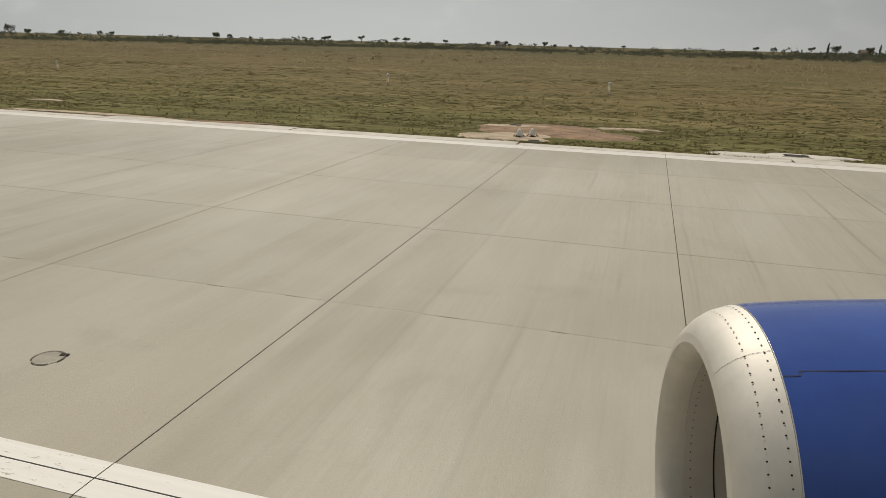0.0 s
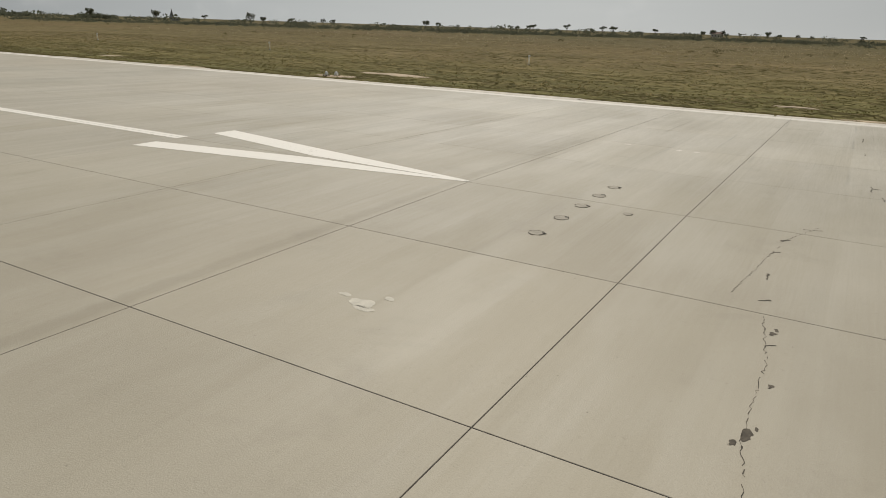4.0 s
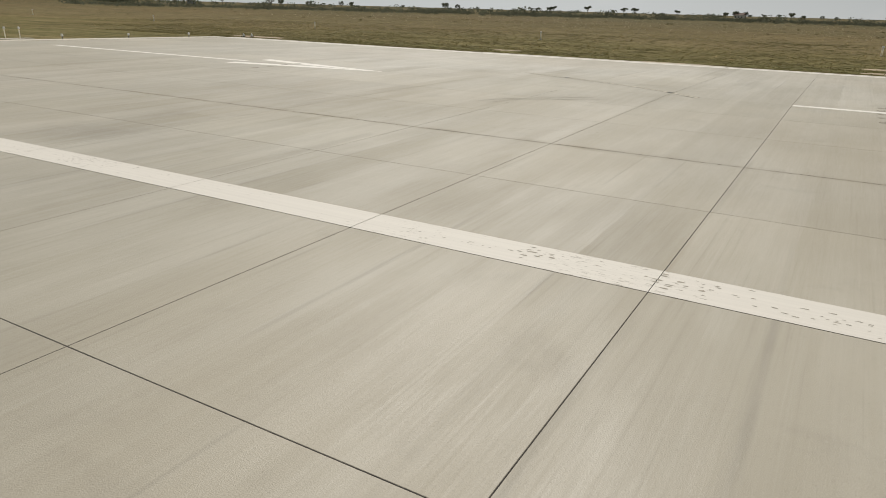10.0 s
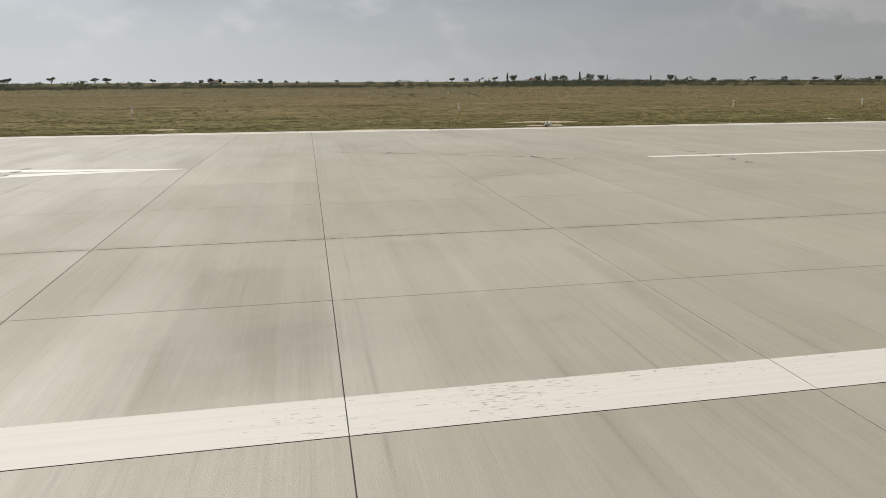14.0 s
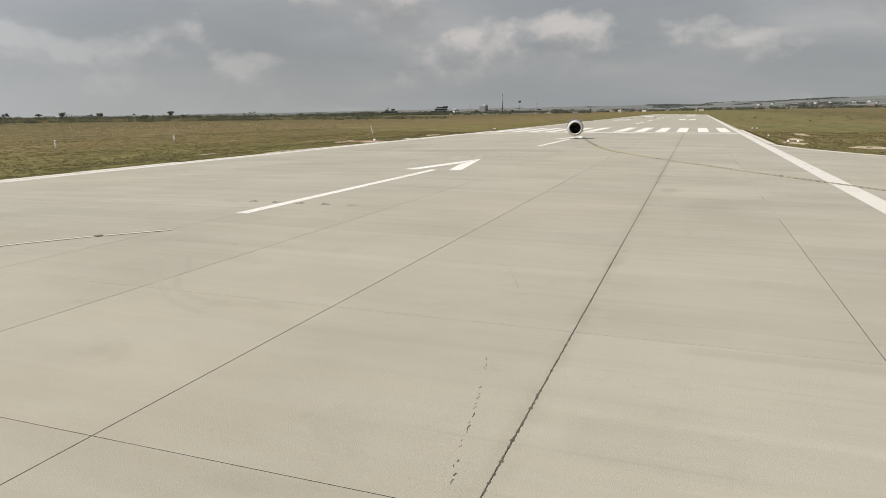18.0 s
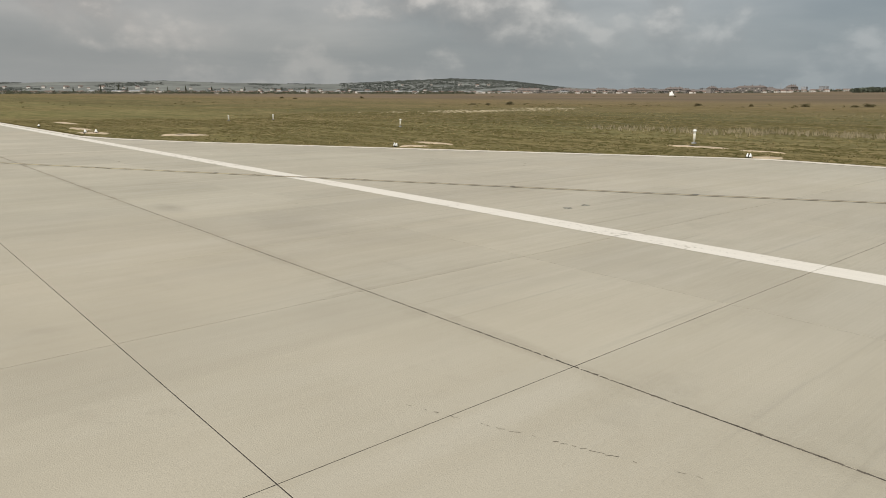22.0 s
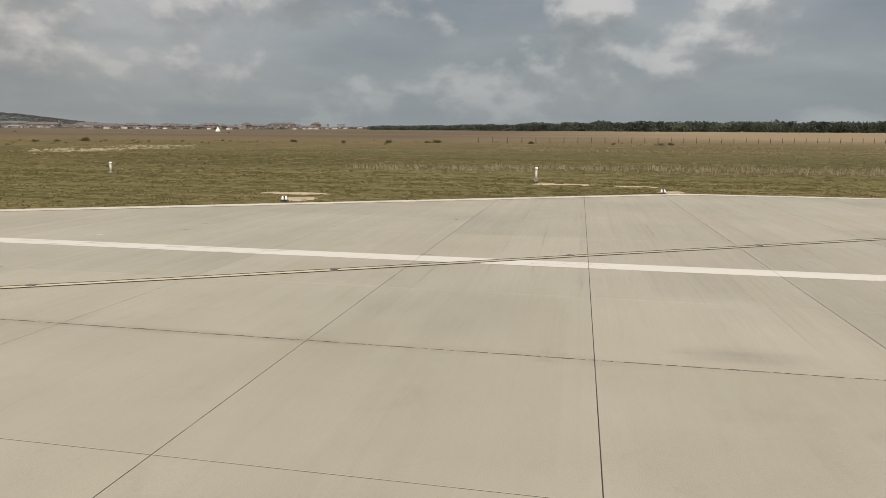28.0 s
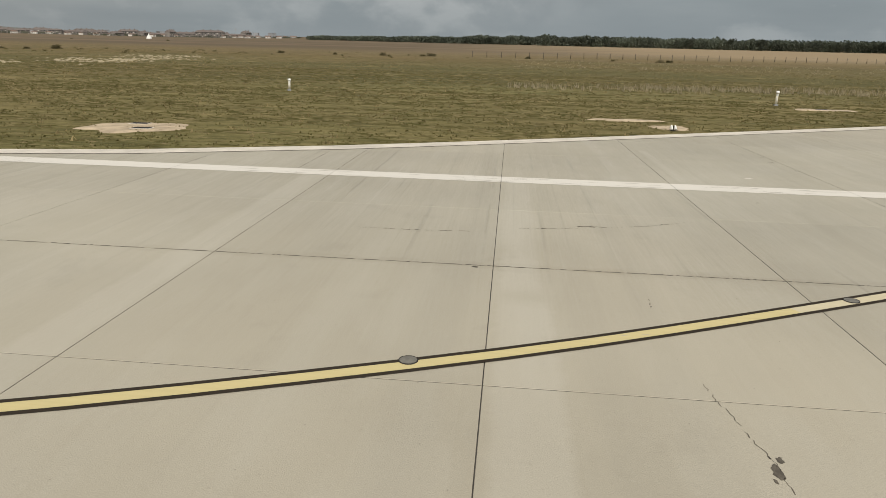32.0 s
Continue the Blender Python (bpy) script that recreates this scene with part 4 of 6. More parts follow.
post = marker_post()
POSTS = [(x, 60.2) for x in (-135.5, -95.7, -55.8, -15.9, 24.3, 64.2, 85.3)] + [(114.6, 40.6), (154.0, 60.0)] + [(38.6, -59.4), (78.1, -59.4), (112.5, -52.4), (111.8, -59.6), (-1.0, -59.4), (-41.0, -59.4)]
for i, (x, y) in enumerate(POSTS):
    m = pose(x, y, terrain(x, y) + (0.02 if y > 0 else 0.10), 0, 2 * math.sin(i * 2.1), 20 * i)
    one = post if i == 0 else copy_thing(post, m)
    one.matrix_world = m
    one.scale = (1, 1, 0.68 if x > 100 and y < 0 else 0.85 if x > 70 and y < 0 else 1.0)


# end-of-runway lamps on stands
def stand_lamp(tall):
    t = thing("approach_lamp" if tall else "runway_end_lamp", "slim pale approach lamp on a stand beyond the runway end" if tall else "small white lamp on a short steel stand at the runway end", "runway lamp", "lamps at the runway end")
    bm = bmesh.new()
    lathe(bm, [(0.0, -0.1), (0.045, -0.1), (0.045, 0.75 if tall else 0.25), (0.0, 0.75 if tall else 0.25)], 8)
    part("stand", bm, M_POST if tall else M_METAL, t)
    bm = bmesh.new()
    z = 0.75 if tall else 0.25
    lathe(bm, [(0.0, z - 0.02), (0.09, z), (0.11, z + 0.12), (0.06, z + 0.2), (0.0, z + 0.21)], 10)
    part("head", bm, M_LAMP, t)
    return t


for tall, spots in ((True, [(-40.15, y) for y in (3.34, 2.12, 0.98, -0.15, -1.25, -2.35)]), (False, [(-37.6, y) for y in (19.0, 12.0, 5.5)])):
    one = stand_lamp(tall)
    for i, (x, y) in enumerate(spots):
        m = pose(x, y, terrain(x, y) + 0.02)
        if i == 0:
            one.matrix_world = m
        else:
            copy_thing(one, m)


# lamps and old sockets sunk into the slabs
def ring_scar(bm, r0, r1, a0, a1, z, seg=14):
    inner = [bm.verts.new((r0 * math.cos(a0 + (a1 - a0) * i / seg), r0 * math.sin(a0 + (a1 - a0) * i / seg), z)) for i in range(seg + 1)]
    outer = [bm.verts.new((r1 * math.cos(a0 + (a1 - a0) * i / seg), r1 * math.sin(a0 + (a1 - a0) * i / seg), z)) for i in range(seg + 1)]
    for i in range(seg):
        bm.faces.new((inner[i], outer[i], outer[i + 1], inner[i + 1]))


M_SOCKET = material("dusty lamp socket plate", plain((0.33, 0.30, 0.24), 0.2, 8.0), 0.85)


def inset_lamp():
    t = thing("inset_lamp", "round flush lamp socket with a dark broken rim in the concrete", "inset lamp", "sunken approach lamps")
    bm = bmesh.new()
    disc(bm, 0.17, 0.006, -0.01, 20)
    cover = part("cover", bm, M_SOCKET, t)
    bm = bmesh.new()
    ring_scar(bm, 0.165, 0.186, radians(-30), radians(205), 0.011, 18)
    ring_scar(bm, 0.168, 0.185, radians(228), radians(300), 0.011, 8)
    part("rim", bm, M_SCAR, t, "dark ring joint")
    bm = bmesh.new()
    box(bm, 0.09, 0.19, 0.07, 0.12, 0.004, 0.012)
    part("lens_slot", bm, M_DARK, cover)
    return t


inset = inset_lamp()
SPOTS = [(x, y) for x in (-6.7, 23.1, 52.7, 82.4, 112.2) for y in (1.68, 0.6, -0.52, -1.66, -2.87)] + [(68.7, -0.6), (53.7, -0.6)]
for i, (x, y) in enumerate(SPOTS):
    m = pose(x, y, crown(y), 0, 0, 35 * i % 80 - 30)
    if y == -0.6 or x == 52.7:
        k = 0.5 if y == -0.6 else 0.82
        m = m @ Matrix.Diagonal((k, k, 1, 1))
    if i == 0:
        inset.matrix_world = m
    else:
        copy_thing(inset, m)


M_LENS = material("grey scratched lens plate", plain((0.15, 0.14, 0.115), 0.25, 14.0), 0.55)


def guide_lamp():
    t = thing("guide_lamp", "flush oval guide lamp with pale rim on the yellow line", "inset lamp", "lamps along the yellow guide line")
    bm = bmesh.new()
    disc(bm, 0.108, 0.012, 0.0, 22)
    part("lens_plate", bm, M_LENS, t)
    bm = bmesh.new()
    lathe(bm, [(0.108, 0.013), (0.120, 0.013), (0.122, 0.0)], 22)
    part("rim", bm, M_DARK, t, "dark sealed rim")
    return t


def along(points, start, every):
    out, want, run = [], start, 0.0
    for (ax, ay), (bx, by) in zip(points, points[1:]):
        d = math.hypot(bx - ax, by - ay)
        while run + d >= want:
            f = (want - run) / d
            out.append((ax + f * (bx - ax), ay + f * (by - ay)))
            want += every
        run += d
    return out


gl = guide_lamp()
GUIDE_LAMPS = [(82.6, -3.4), (75.1, -5.0), (67.7, -6.95), (60.6, -9.5), (54.05, -12.65), (47.8, -16.2), (41.55, -19.8), (35.3, -23.6), (29.0, -27.3), (22.8, -31.0), (16.6, -34.95), (10.3, -38.4)]
GUIDE_LAMPS += along(GUIDE_CROSS, 2.0, 7.24)
for i, (x, y) in enumerate(GUIDE_LAMPS):
    m = pose(x, y, crown(y) + 0.006)
    if i == 0:
        gl.matrix_world = m
    else:
        copy_thing(gl, m)


def round_cover(x, y, turn):
    t = thing("manhole_cover", "round grey-green cover with a notched dark rim in the slab", "manhole cover", "pair of round covers")
    bm = bmesh.new()
    disc(bm, 0.163, 0.006, -0.01, 28)
    lid = part("lid", bm, M_LIDCON, t)
    bm = bmesh.new()
    for k in range(6):
        a = radians(60 * k + 8)
        ring_scar(bm, 0.164, 0.178 if k % 2 else 0.174, a, a + radians(50), 0.008, 8)
    part("rim", bm, M_SCAR, t, "dark notched rim")
    for k in (0, 2, 3):
        bm = bmesh.new()
        box(bm, 0.135, 0.166, -0.013, 0.013, 0.006, 0.011)
        o = part("bolt", bm, M_DARK, lid)
        o.rotation_euler = (0, 0, radians(60 * k))
    bm = bmesh.new()
    box(bm, 0.085, 0.15, -0.03, 0.015, 0.004, 0.009)
    part("lifting_slot", bm, M_SCAR, lid)
    t.matrix_world = pose(x, y, crown(y), 0, 0, turn) @ Matrix.Diagonal((0.9, 0.9, 1, 1))


round_cover(23.85, -24.5, 150)
round_cover(23.87, -25.5, 330)


# repairs, cracks and rubber marks
def blot(name, poly, mat, label, lift=0.003):
    ob = painted(name, [poly], mat, None, lift)
    return tagged(ob, label, "surface mark", kind="structure")


for i, (x, y, rx, ry) in enumerate(((52.08, -7.22, 0.2, 0.13), (52.2, -7.36, 0.16, 0.07), (51.7, -7.1, 0.1, 0.05), (52.3, -6.9, 0.09, 0.05), (59.7, 0.0, 0.2, 0.05), (79.57, 0.38, 0.13, 0.1))):
    blot("mortar_patch", ragged(x, y, rx, ry, 40 + i, 18, 0.35), M_PATCH, "small pale mortar repair on the concrete slab")
for i, (x, y, rx, ry) in enumerate(((56.93, -7.7, 0.06, 0.10), (56.84, -7.9, 0.03, 0.06), (57.0, -7.55, 0.02, 0.03), (67.9, -1.2, 0.03, 0.05), (58.04, 5.8, 0.14, 0.03), (69.1, 4.43, 0.2, 0.025), (74.85, 4.4, 0.03, 0.05), (60.0, -13.4, 0.06, 0.04))):
    blot("rubber_smudge", ragged(x, y, rx, ry, 70 + i, 18, 0.5), M_SCAR if rx < 0.2 else M_SMUDGE, "dark grey smudge on the concrete")


M_SMEAR = material("smeared pale mortar", plain((0.52, 0.485, 0.40), 0.14, 3.0), 0.9)
for i, (x, y, rx, ry, a) in enumerate(((67.62, 1.12, 0.62, 0.17, 24), (67.12, 0.62, 0.07, 0.11, 20), (68.3, 1.5, 0.16, 0.05, 15))):
    blot("mortar_patch", ragged(x, y, rx, ry, 141 + i, 40, 0.75, radians(a)), M_SMEAR, "ragged pale mortar smear on the concrete slab")


def crack(points, width, seed, dense=0.78, stray=0.022):
    rnd = random.Random(seed)
    polys = []
    for (ax, ay), (bx, by) in zip(points, points[1:]):
        n = max(int(math.hypot(bx - ax, by - ay) / 0.055), 2)
        px, py = ax, ay
        for i in range(1, n + 1):
            f = i / n
            qx, qy = ax + f * (bx - ax) + rnd.uniform(-stray, stray), ay + f * (by - ay) + rnd.uniform(-stray, stray)
            if rnd.random() < dense:
                w = width * rnd.uniform(0.2, 0.9) * (1.6 if rnd.random() < 0.08 else 1.0)
                dx, dy = qx - px, qy - py
                L = math.hypot(dx, dy) or 1.0
                polys.append([(px - dy / L * w, py + dx / L * w), (px + dy / L * w, py - dx / L * w), (qx + dy / L * w, qy - dx / L * w), (qx - dy / L * w, qy + dx / L * w)])
            px, py = qx, qy
    ob = painted("slab_crack", polys, M_SCAR, None, 0.003)
    return tagged(ob, "ragged dark crack across a concrete slab", "crack", kind="structure")


for i, (pts, w) in enumerate((([(57.15, -9.4), (57.1, -9.0), (56.9, -7.8), (56.9, -6.0), (56.7, -4.6)], 0.006), ([(57.25, -12.2), (57.3, -11.8)], 0.012), ([(8.84, -12.5), (7.67, -12.75), (6.75, -12.91), (6.05, -13.0), (5.3, -13.18)], 0.009),
                              ([(67.9, -1.9), (67.98, -2.1), (68.05, -2.32)], 0.05), ([(67.85, -1.9), (68.02, -2.3), (68.2, -3.2), (68.15, -3.7)], 0.012), ([(62.8, -15.75), (61.5, -15.72), (60.2, -15.85)], 0.012), ([(59.2, -16.25), (57.7, -16.6), (56.4, -17.0), (55.2, -17.65)], 0.012), ([(68.1, -4.9), (68.05, -5.6)], 0.006), ([(61.5, -4.5), (61.0, -2.6), (61.2, -1.0)], 0.005), ([(56.2, -3.9), (56.6, -0.6), (57.1, 0.8)], 0.007),
                              ([(66.35, 1.95), (66.6, 1.9)], 0.02), ([(66.5, 1.9), (66.9, 1.3), (67.12, 0.95), (67.3, 0.6)], 0.016), ([(61.5, 2.6), (60.6, 6.4)], 0.006), ([(12.3, -12.2), (15.5, -11.0)], 0.006))):
    crack(pts, w, i, 0.4 if pts[0][0] < 20 else 0.78)
overband = crack([(-36.0, -13.5), (134.0, -13.5)], 0.018, 55, 0.84, 0.008)
overband.name = "joint_sealant"
tagged(overband, "dark uneven sealant bulging from a worn slab joint", "joint sealant")
SCARS = [(56.57, -4.03, 56.74, -3.92), (56.57, -3.05, 56.55, -2.77), (56.48, -1.53, 56.61, -1.45), (56.54, -0.75, 56.66, -0.58), (56.81, 0.37, 57.11, 0.46), (56.83, -5.56, 56.94, -5.47), (56.86, -5.19, 56.91, -4.96),
         (57.95, 5.32, 57.95, 6.09), (58.21, 4.29, 58.16, 4.76), (57.68, 15.5, 57.71, 16.6), (57.78, 11.8, 57.78, 12.4), (59.06, 2.31, 59.12, 2.54), (57.0, -6.64, 57.03, -6.55)]
SCARS_SOUTH = [(58.73, -16.37, 58.64, -16.4), (57.93, -16.68, 57.48, -16.81), (50.77, -18.09, 50.32, -18.02), (42.55, -30.9, 42.2, -31.2), (41.33, -33.36, 41.09, -33.66), (40.5, -32.1, 40.28, -31.87), (50.5, -29.6, 50.3, -29.6),
               (49.93, -29.09, 49.8, -29.14), (50.1, -27.67, 49.93, -27.73), (35.75, -35.6, 35.6, -35.4), (28.7, -41.35, 28.2, -41.3), (53.1, -20.13, 52.95, -20.17), (39.85, -22.75, 39.5, -22.78), (35.2, -34.75, 34.9, -34.7), (49.85, -25.95, 49.65, -26.0), (41.1, -33.1, 40.85, -33.15)]
for i, (x0, y0, x1, y1) in enumerate(SCARS + SCARS_SOUTH):
    spall = crack([(x0, y0), (x1, y1)], (0.022 if i % 3 else 0.034) * (1.7 if i >= len(SCARS) else 1.0), 300 + i, 0.9)
    spall.name = "spall"
    tagged(spall, "short dark spall in the concrete slab", "surface mark")
for i, (x0, y0, x1, y1) in enumerate(((50.8, 8.67, 51.1, 8.75), (52.57, 8.5, 52.77, 8.6), (53.07, 8.55, 53.27, 8.68), (59.66, -0.12, 59.85, -0.13), (52.1, -23.96, 51.85, -24.05))):
    blot("paint_remnant", ragged((x0 + x1) / 2, (y0 + y1) / 2, math.hypot(x1 - x0, y1 - y0) / 2, 0.07, 360 + i, 14, 0.3, math.atan2(y1 - y0, x1 - x0)), M_WHITE, "small leftover dab of white paint")


def worn_field():
    """Hundreds of small chips where the surface of one slab has scaled off, in lines along the broom marks."""
    rnd = random.Random(17)
    chips = []
    for _ in range(650):
        lane = rnd.choice((60.9, 61.25, 61.4, 62.2, 62.3, 62.35, 62.9, 63.7, 64.1))
        y = -0.15 - 4.1 * rnd.random() ** 1.3
        x = lane + rnd.gauss(0, 0.10) - 0.08 * (y + 2)
        r = rnd.uniform(0.004, 0.013)
        chips.append(ragged(x, y, r * 0.45, r * rnd.uniform(3.0, 11.0), rnd.randrange(9999), 6, 0.4))
    for _ in range(160):
        x, y = rnd.uniform(50.5, 63.5), rnd.uniform(-12.5, 3.5)
        r = rnd.uniform(0.004, 0.010)
        chips.append(ragged(x, y, r, r * rnd.uniform(1.0, 2.2), rnd.randrange(9999), 6, 0.4))
    ob = painted("scaled_surface", chips, M_CHIP, None, 0.0025)
    return tagged(ob, "scatter of small dark chips scaled off the concrete", "surface wear", kind="stuff")


M_CHIP = material("scaled concrete chip", plain((0.295, 0.268, 0.217), 0.15, 9.0), 0.95)
worn_field()


M_FLAKE = material("bare concrete under flaked paint", plain((0.35, 0.32, 0.26), 0.2, 9.0), 0.95)


def paint_chips():
    """Spots where the side stripe has flaked off, down to the concrete."""
    rnd = random.Random(23)
    flakes, taken = [], []

    def flake(x, y, rx, ry, n):
        """Add a flake unless it would lie over another one."""
        if all(abs(x - a) > (rx + c) * 1.5 or abs(y - b) > (ry + d) * 1.5 for a, b, c, d in taken):
            taken.append((x, y, rx, ry))
            flakes.append(ragged(x, y, rx, ry, rnd.randrange(9999), n, 0.4))
    for cx, cy, sx, sy, n, size in ((18.05, -21.92, 0.16, 0.11, 26, 0.035), (20.05, -22.02, 0.18, 0.13, 30, 0.035), (20.6, -21.95, 0.3, 0.12, 18, 0.022), (22.2, -22.1, 0.6, 0.14, 30, 0.020), (24.5, -22.05, 1.2, 0.18, 18, 0.014), (17.0, -22.05, 0.8, 0.16, 20, 0.018)):
        for _ in range(n):
            r = size * rnd.uniform(0.4, 1.3)
            flake(rnd.gauss(cx, sx), min(max(rnd.gauss(cy, sy), -22.44), -21.66), r * rnd.uniform(1.2, 2.6), r * 0.6, 9)
    for _ in range(60):
        flake(rnd.uniform(44.0, 68.0), rnd.choice((-21.72, -21.8, -22.15, -22.3)) + rnd.gauss(0, 0.02), rnd.uniform(0.15, 0.6), rnd.uniform(0.008, 0.022), 14)
    ob = painted("chipped_paint", flakes, M_FLAKE, None, 0.0058)
    return tagged(ob, "flaked spots in the white side stripe", "surface wear", kind="stuff")


paint_chips()

# tyre scuffs
M_SCUFF = material("faint rubber scuff", plain((0.355, 0.328, 0.27), 0.08, 3.0), 0.9)
M_SCRUB = material("faint scrubbed tyre trace", plain((0.43, 0.395, 0.318), 0.08, 3.0), 0.9)
for pts in ([(9.3, -7.0), (9.74, -5.9), (10.6, -4.9), (11.6, -3.9), (12.7, -2.9)], [(9.9, -7.0), (10.3, -5.7), (11.3, -4.7), (12.2, -4.2), (13.2, -3.4)],
            [(28.3, -18.9), (28.9, -19.7), (29.1, -20.6)]):
    ob = painted("tyre_scuff", ribbon(eased_line(pts, 0.4), -0.065, -0.045) + ribbon(eased_line(pts, 0.4), -0.012, 0.012) + ribbon(eased_line(pts, 0.4), 0.045, 0.065), M_SCRUB if pts[0][0] > 20 else M_SCUFF, None, 0.002)
    tagged(ob, "curved faint tyre scuff on the concrete", "tyre mark", kind="structure")


# ---- jet engine ----
def jet_engine():
    t = thing("jet_engine", "blue jet engine cowling with a bare metal intake lip", "jet engine")
    seg = 72

    def shell(name, prof, mat, label="", under=None):
        bm = bmesh.new()
        lathe(bm, prof, seg)
        for v in bm.verts:
            if v.co.y < 0:
                v.co.y *= 0.95
        return part(name, bm, mat, under or t, label)
    lip_metal = material("brushed pale aluminium lip", plain((0.60, 0.565, 0.495), 0.10, 2.2), 0.66, 0.5)
    blue = material("glossy deep blue paint", plain((0.036, 0.080, 0.30), 0.12, 1.5), 0.2)
    liner = material("grey intake liner", plain((0.52, 0.47, 0.40), 0.10, 2.0), 0.6, 0.0)
    hub = material("dark fan metal", plain((0.07, 0.07, 0.07), 0.2, 3.0), 0.4, 0.8)
    lip = [(0.715, -0.16), (0.722, -0.09), (0.745, -0.035), (0.79, 0.0), (0.835, -0.008), (0.885, -0.035), (0.935, -0.085), (0.97, -0.14), (1.0, -0.225)]
    lip_part = shell("intake_lip", lip, lip_metal, "bare brushed metal intake lip")
    cowl_part = shell("cowl", [(1.003, -0.231), (1.02, -0.35), (1.045, -0.6), (1.068, -0.95), (1.085, -1.5), (1.07, -2.1), (1.0, -2.8), (0.9, -3.3), (0.86, -3.3), (0.86, -3.0)], blue, "glossy deep blue cowling")
    shell("lip_seam", [(1.000, -0.226), (1.006, -0.2275), (1.004, -0.2305)], material("bright seam metal", plain((0.7, 0.7, 0.72), 0.05, 3.0), 0.3, 0.8), "", lip_part)
    liner_part = shell("intake_liner", [(0.715, -0.161), (0.705, -0.3), (0.715, -0.6), (0.745, -0.98)], liner, "grey perforated liner")
    shell("liner_seam", [(0.7035, -0.335), (0.700, -0.34), (0.7045, -0.345)], M_DARK, "", liner_part)
    fan_part = shell("fan_disc", [(0.744, -0.97), (0.3, -1.0), (0.0, -1.0)], hub)
    shell("spinner", [(0.22, -0.98), (0.15, -0.75), (0.05, -0.6), (0.0, -0.57)], hub, "", fan_part)
    bm = bmesh.new()
    for k in range(24):
        a = 2 * math.pi * k / 24
        c, s = math.cos(a), math.sin(a)
        v = [bm.verts.new(p) for p in ((0.2 * c, 0.2 * s, -0.93), (0.2 * c - 0.05 * s, 0.2 * s + 0.05 * c, -0.99), (0.73 * c - 0.14 * s, 0.73 * s + 0.14 * c, -0.96), (0.73 * c + 0.02 * s, 0.73 * s - 0.02 * c, -0.86))]
        bm.faces.new(v)
    bmesh.ops.solidify(bm, geom=bm.faces[:], thickness=0.008)
    part("fan_blades", bm, hub, fan_part)
    for name, r, z, n, out in (("rivet_row", 0.9585, -0.117, 120, 1), ("rivet_row", 0.9905, -0.195, 120, 1), ("liner_rivets", 0.7085, -0.2, 80, -1), ("liner_rivets", 0.7045, -0.42, 80, -1)):
        bm = bmesh.new()
        for k in range(n):
            a = 2 * math.pi * (k + 0.5) / n
            c, s = math.cos(a), math.sin(a)
            y = s * (0.95 if s < 0 else 1.0)
            tilt = Vector((c, s, 0.42 * out if out > 0 else 0.0)).normalized() * out
            m = Matrix.Translation((r * c + tilt.x * 0.001, r * y + tilt.y * 0.001, z + tilt.z * 0.001)) @ tilt.to_track_quat("Z", "Y").to_matrix().to_4x4()
            bmesh.ops.create_circle(bm, cap_ends=True, segments=6, radius=0.0048, matrix=m)
        tagged(part(name, bm, M_DARK, lip_part if out > 0 else liner_part), "row of small dark rivets", kind="stuff")
    bm = bmesh.new()                       # cowl split line with its latch step
    pts = [(radians(115.0), -0.235), (radians(115.0), -0.30), (radians(113.6), -0.30), (radians(113.6), -3.0)]

    def skin(z):
        prof = [(1.003, -0.231), (1.02, -0.35), (1.045, -0.6), (1.068, -0.95), (1.085, -1.5), (1.07, -2.1), (1.0, -2.8), (0.9, -3.3)]
        for (r0, z0), (r1, z1) in zip(prof, prof[1:]):
            if z1 <= z <= z0:
                return r0 + (r1 - r0) * (z - z0) / (z1 - z0) + 0.0015
        return 1.003
    w = 0.0032
    for (a0, z0), (a1, z1) in zip(pts, pts[1:]):
        n = 14 if abs(z1 - z0) > 1 else 1
        for i in range(n):
            p, q = i / n, (i + 1) / n
            ends = [(a0 + (a1 - a0) * f, z0 + (z1 - z0) * f) for f in (p, q)]
            if abs(z1 - z0) > 0.01:
                ring = [(ends[0][0] - w, ends[0][1]), (ends[0][0] + w, ends[0][1]), (ends[1][0] + w, ends[1][1]), (ends[1][0] - w, ends[1][1])]
            else:
                ring = [(ends[0][0], z0 - w), (ends[0][0], z0 + w), (ends[1][0], z0 + w), (ends[1][0], z0 - w)]
            bm.faces.new([bm.verts.new((skin(z) * math.cos(a), skin(z) * math.sin(a), z)) for a, z in ring])
    part("cowl_split", bm, material("dark blue gap", plain((0.006, 0.014, 0.07), 0.2, 5.0), 0.6), cowl_part, "thin dark panel gap")
    bm = bmesh.new()                       # seam on the lip
    for a in (radians(106),):
        for (r0, z0), (r1, z1) in zip(lip[4:], lip[5:]):
            bm.faces.new([bm.verts.new(((r + 0.0015) * math.cos(a + d), (r + 0.0015) * math.sin(a + d), z + 0.0008)) for r, z, d in ((r0, z0, 0), (r0, z0, 0.002), (r1, z1, 0.002), (r1, z1, 0))])
    part("lip_split", bm, M_DARK, lip_part)
    return t


engine = jet_engine()
fwd = Vector((-0.987, -0.1597, -0.0176)).normalized()
side = fwd.cross(Vector((0, 0, 1))).normalized()
upv = side.cross(fwd)
engine.matrix_world = Matrix((( side.x, upv.x, fwd.x, 89.138), (side.y, upv.y, fwd.y, -0.612), (side.z, upv.z, fwd.z, 1.355), (0, 0, 0, 1)))
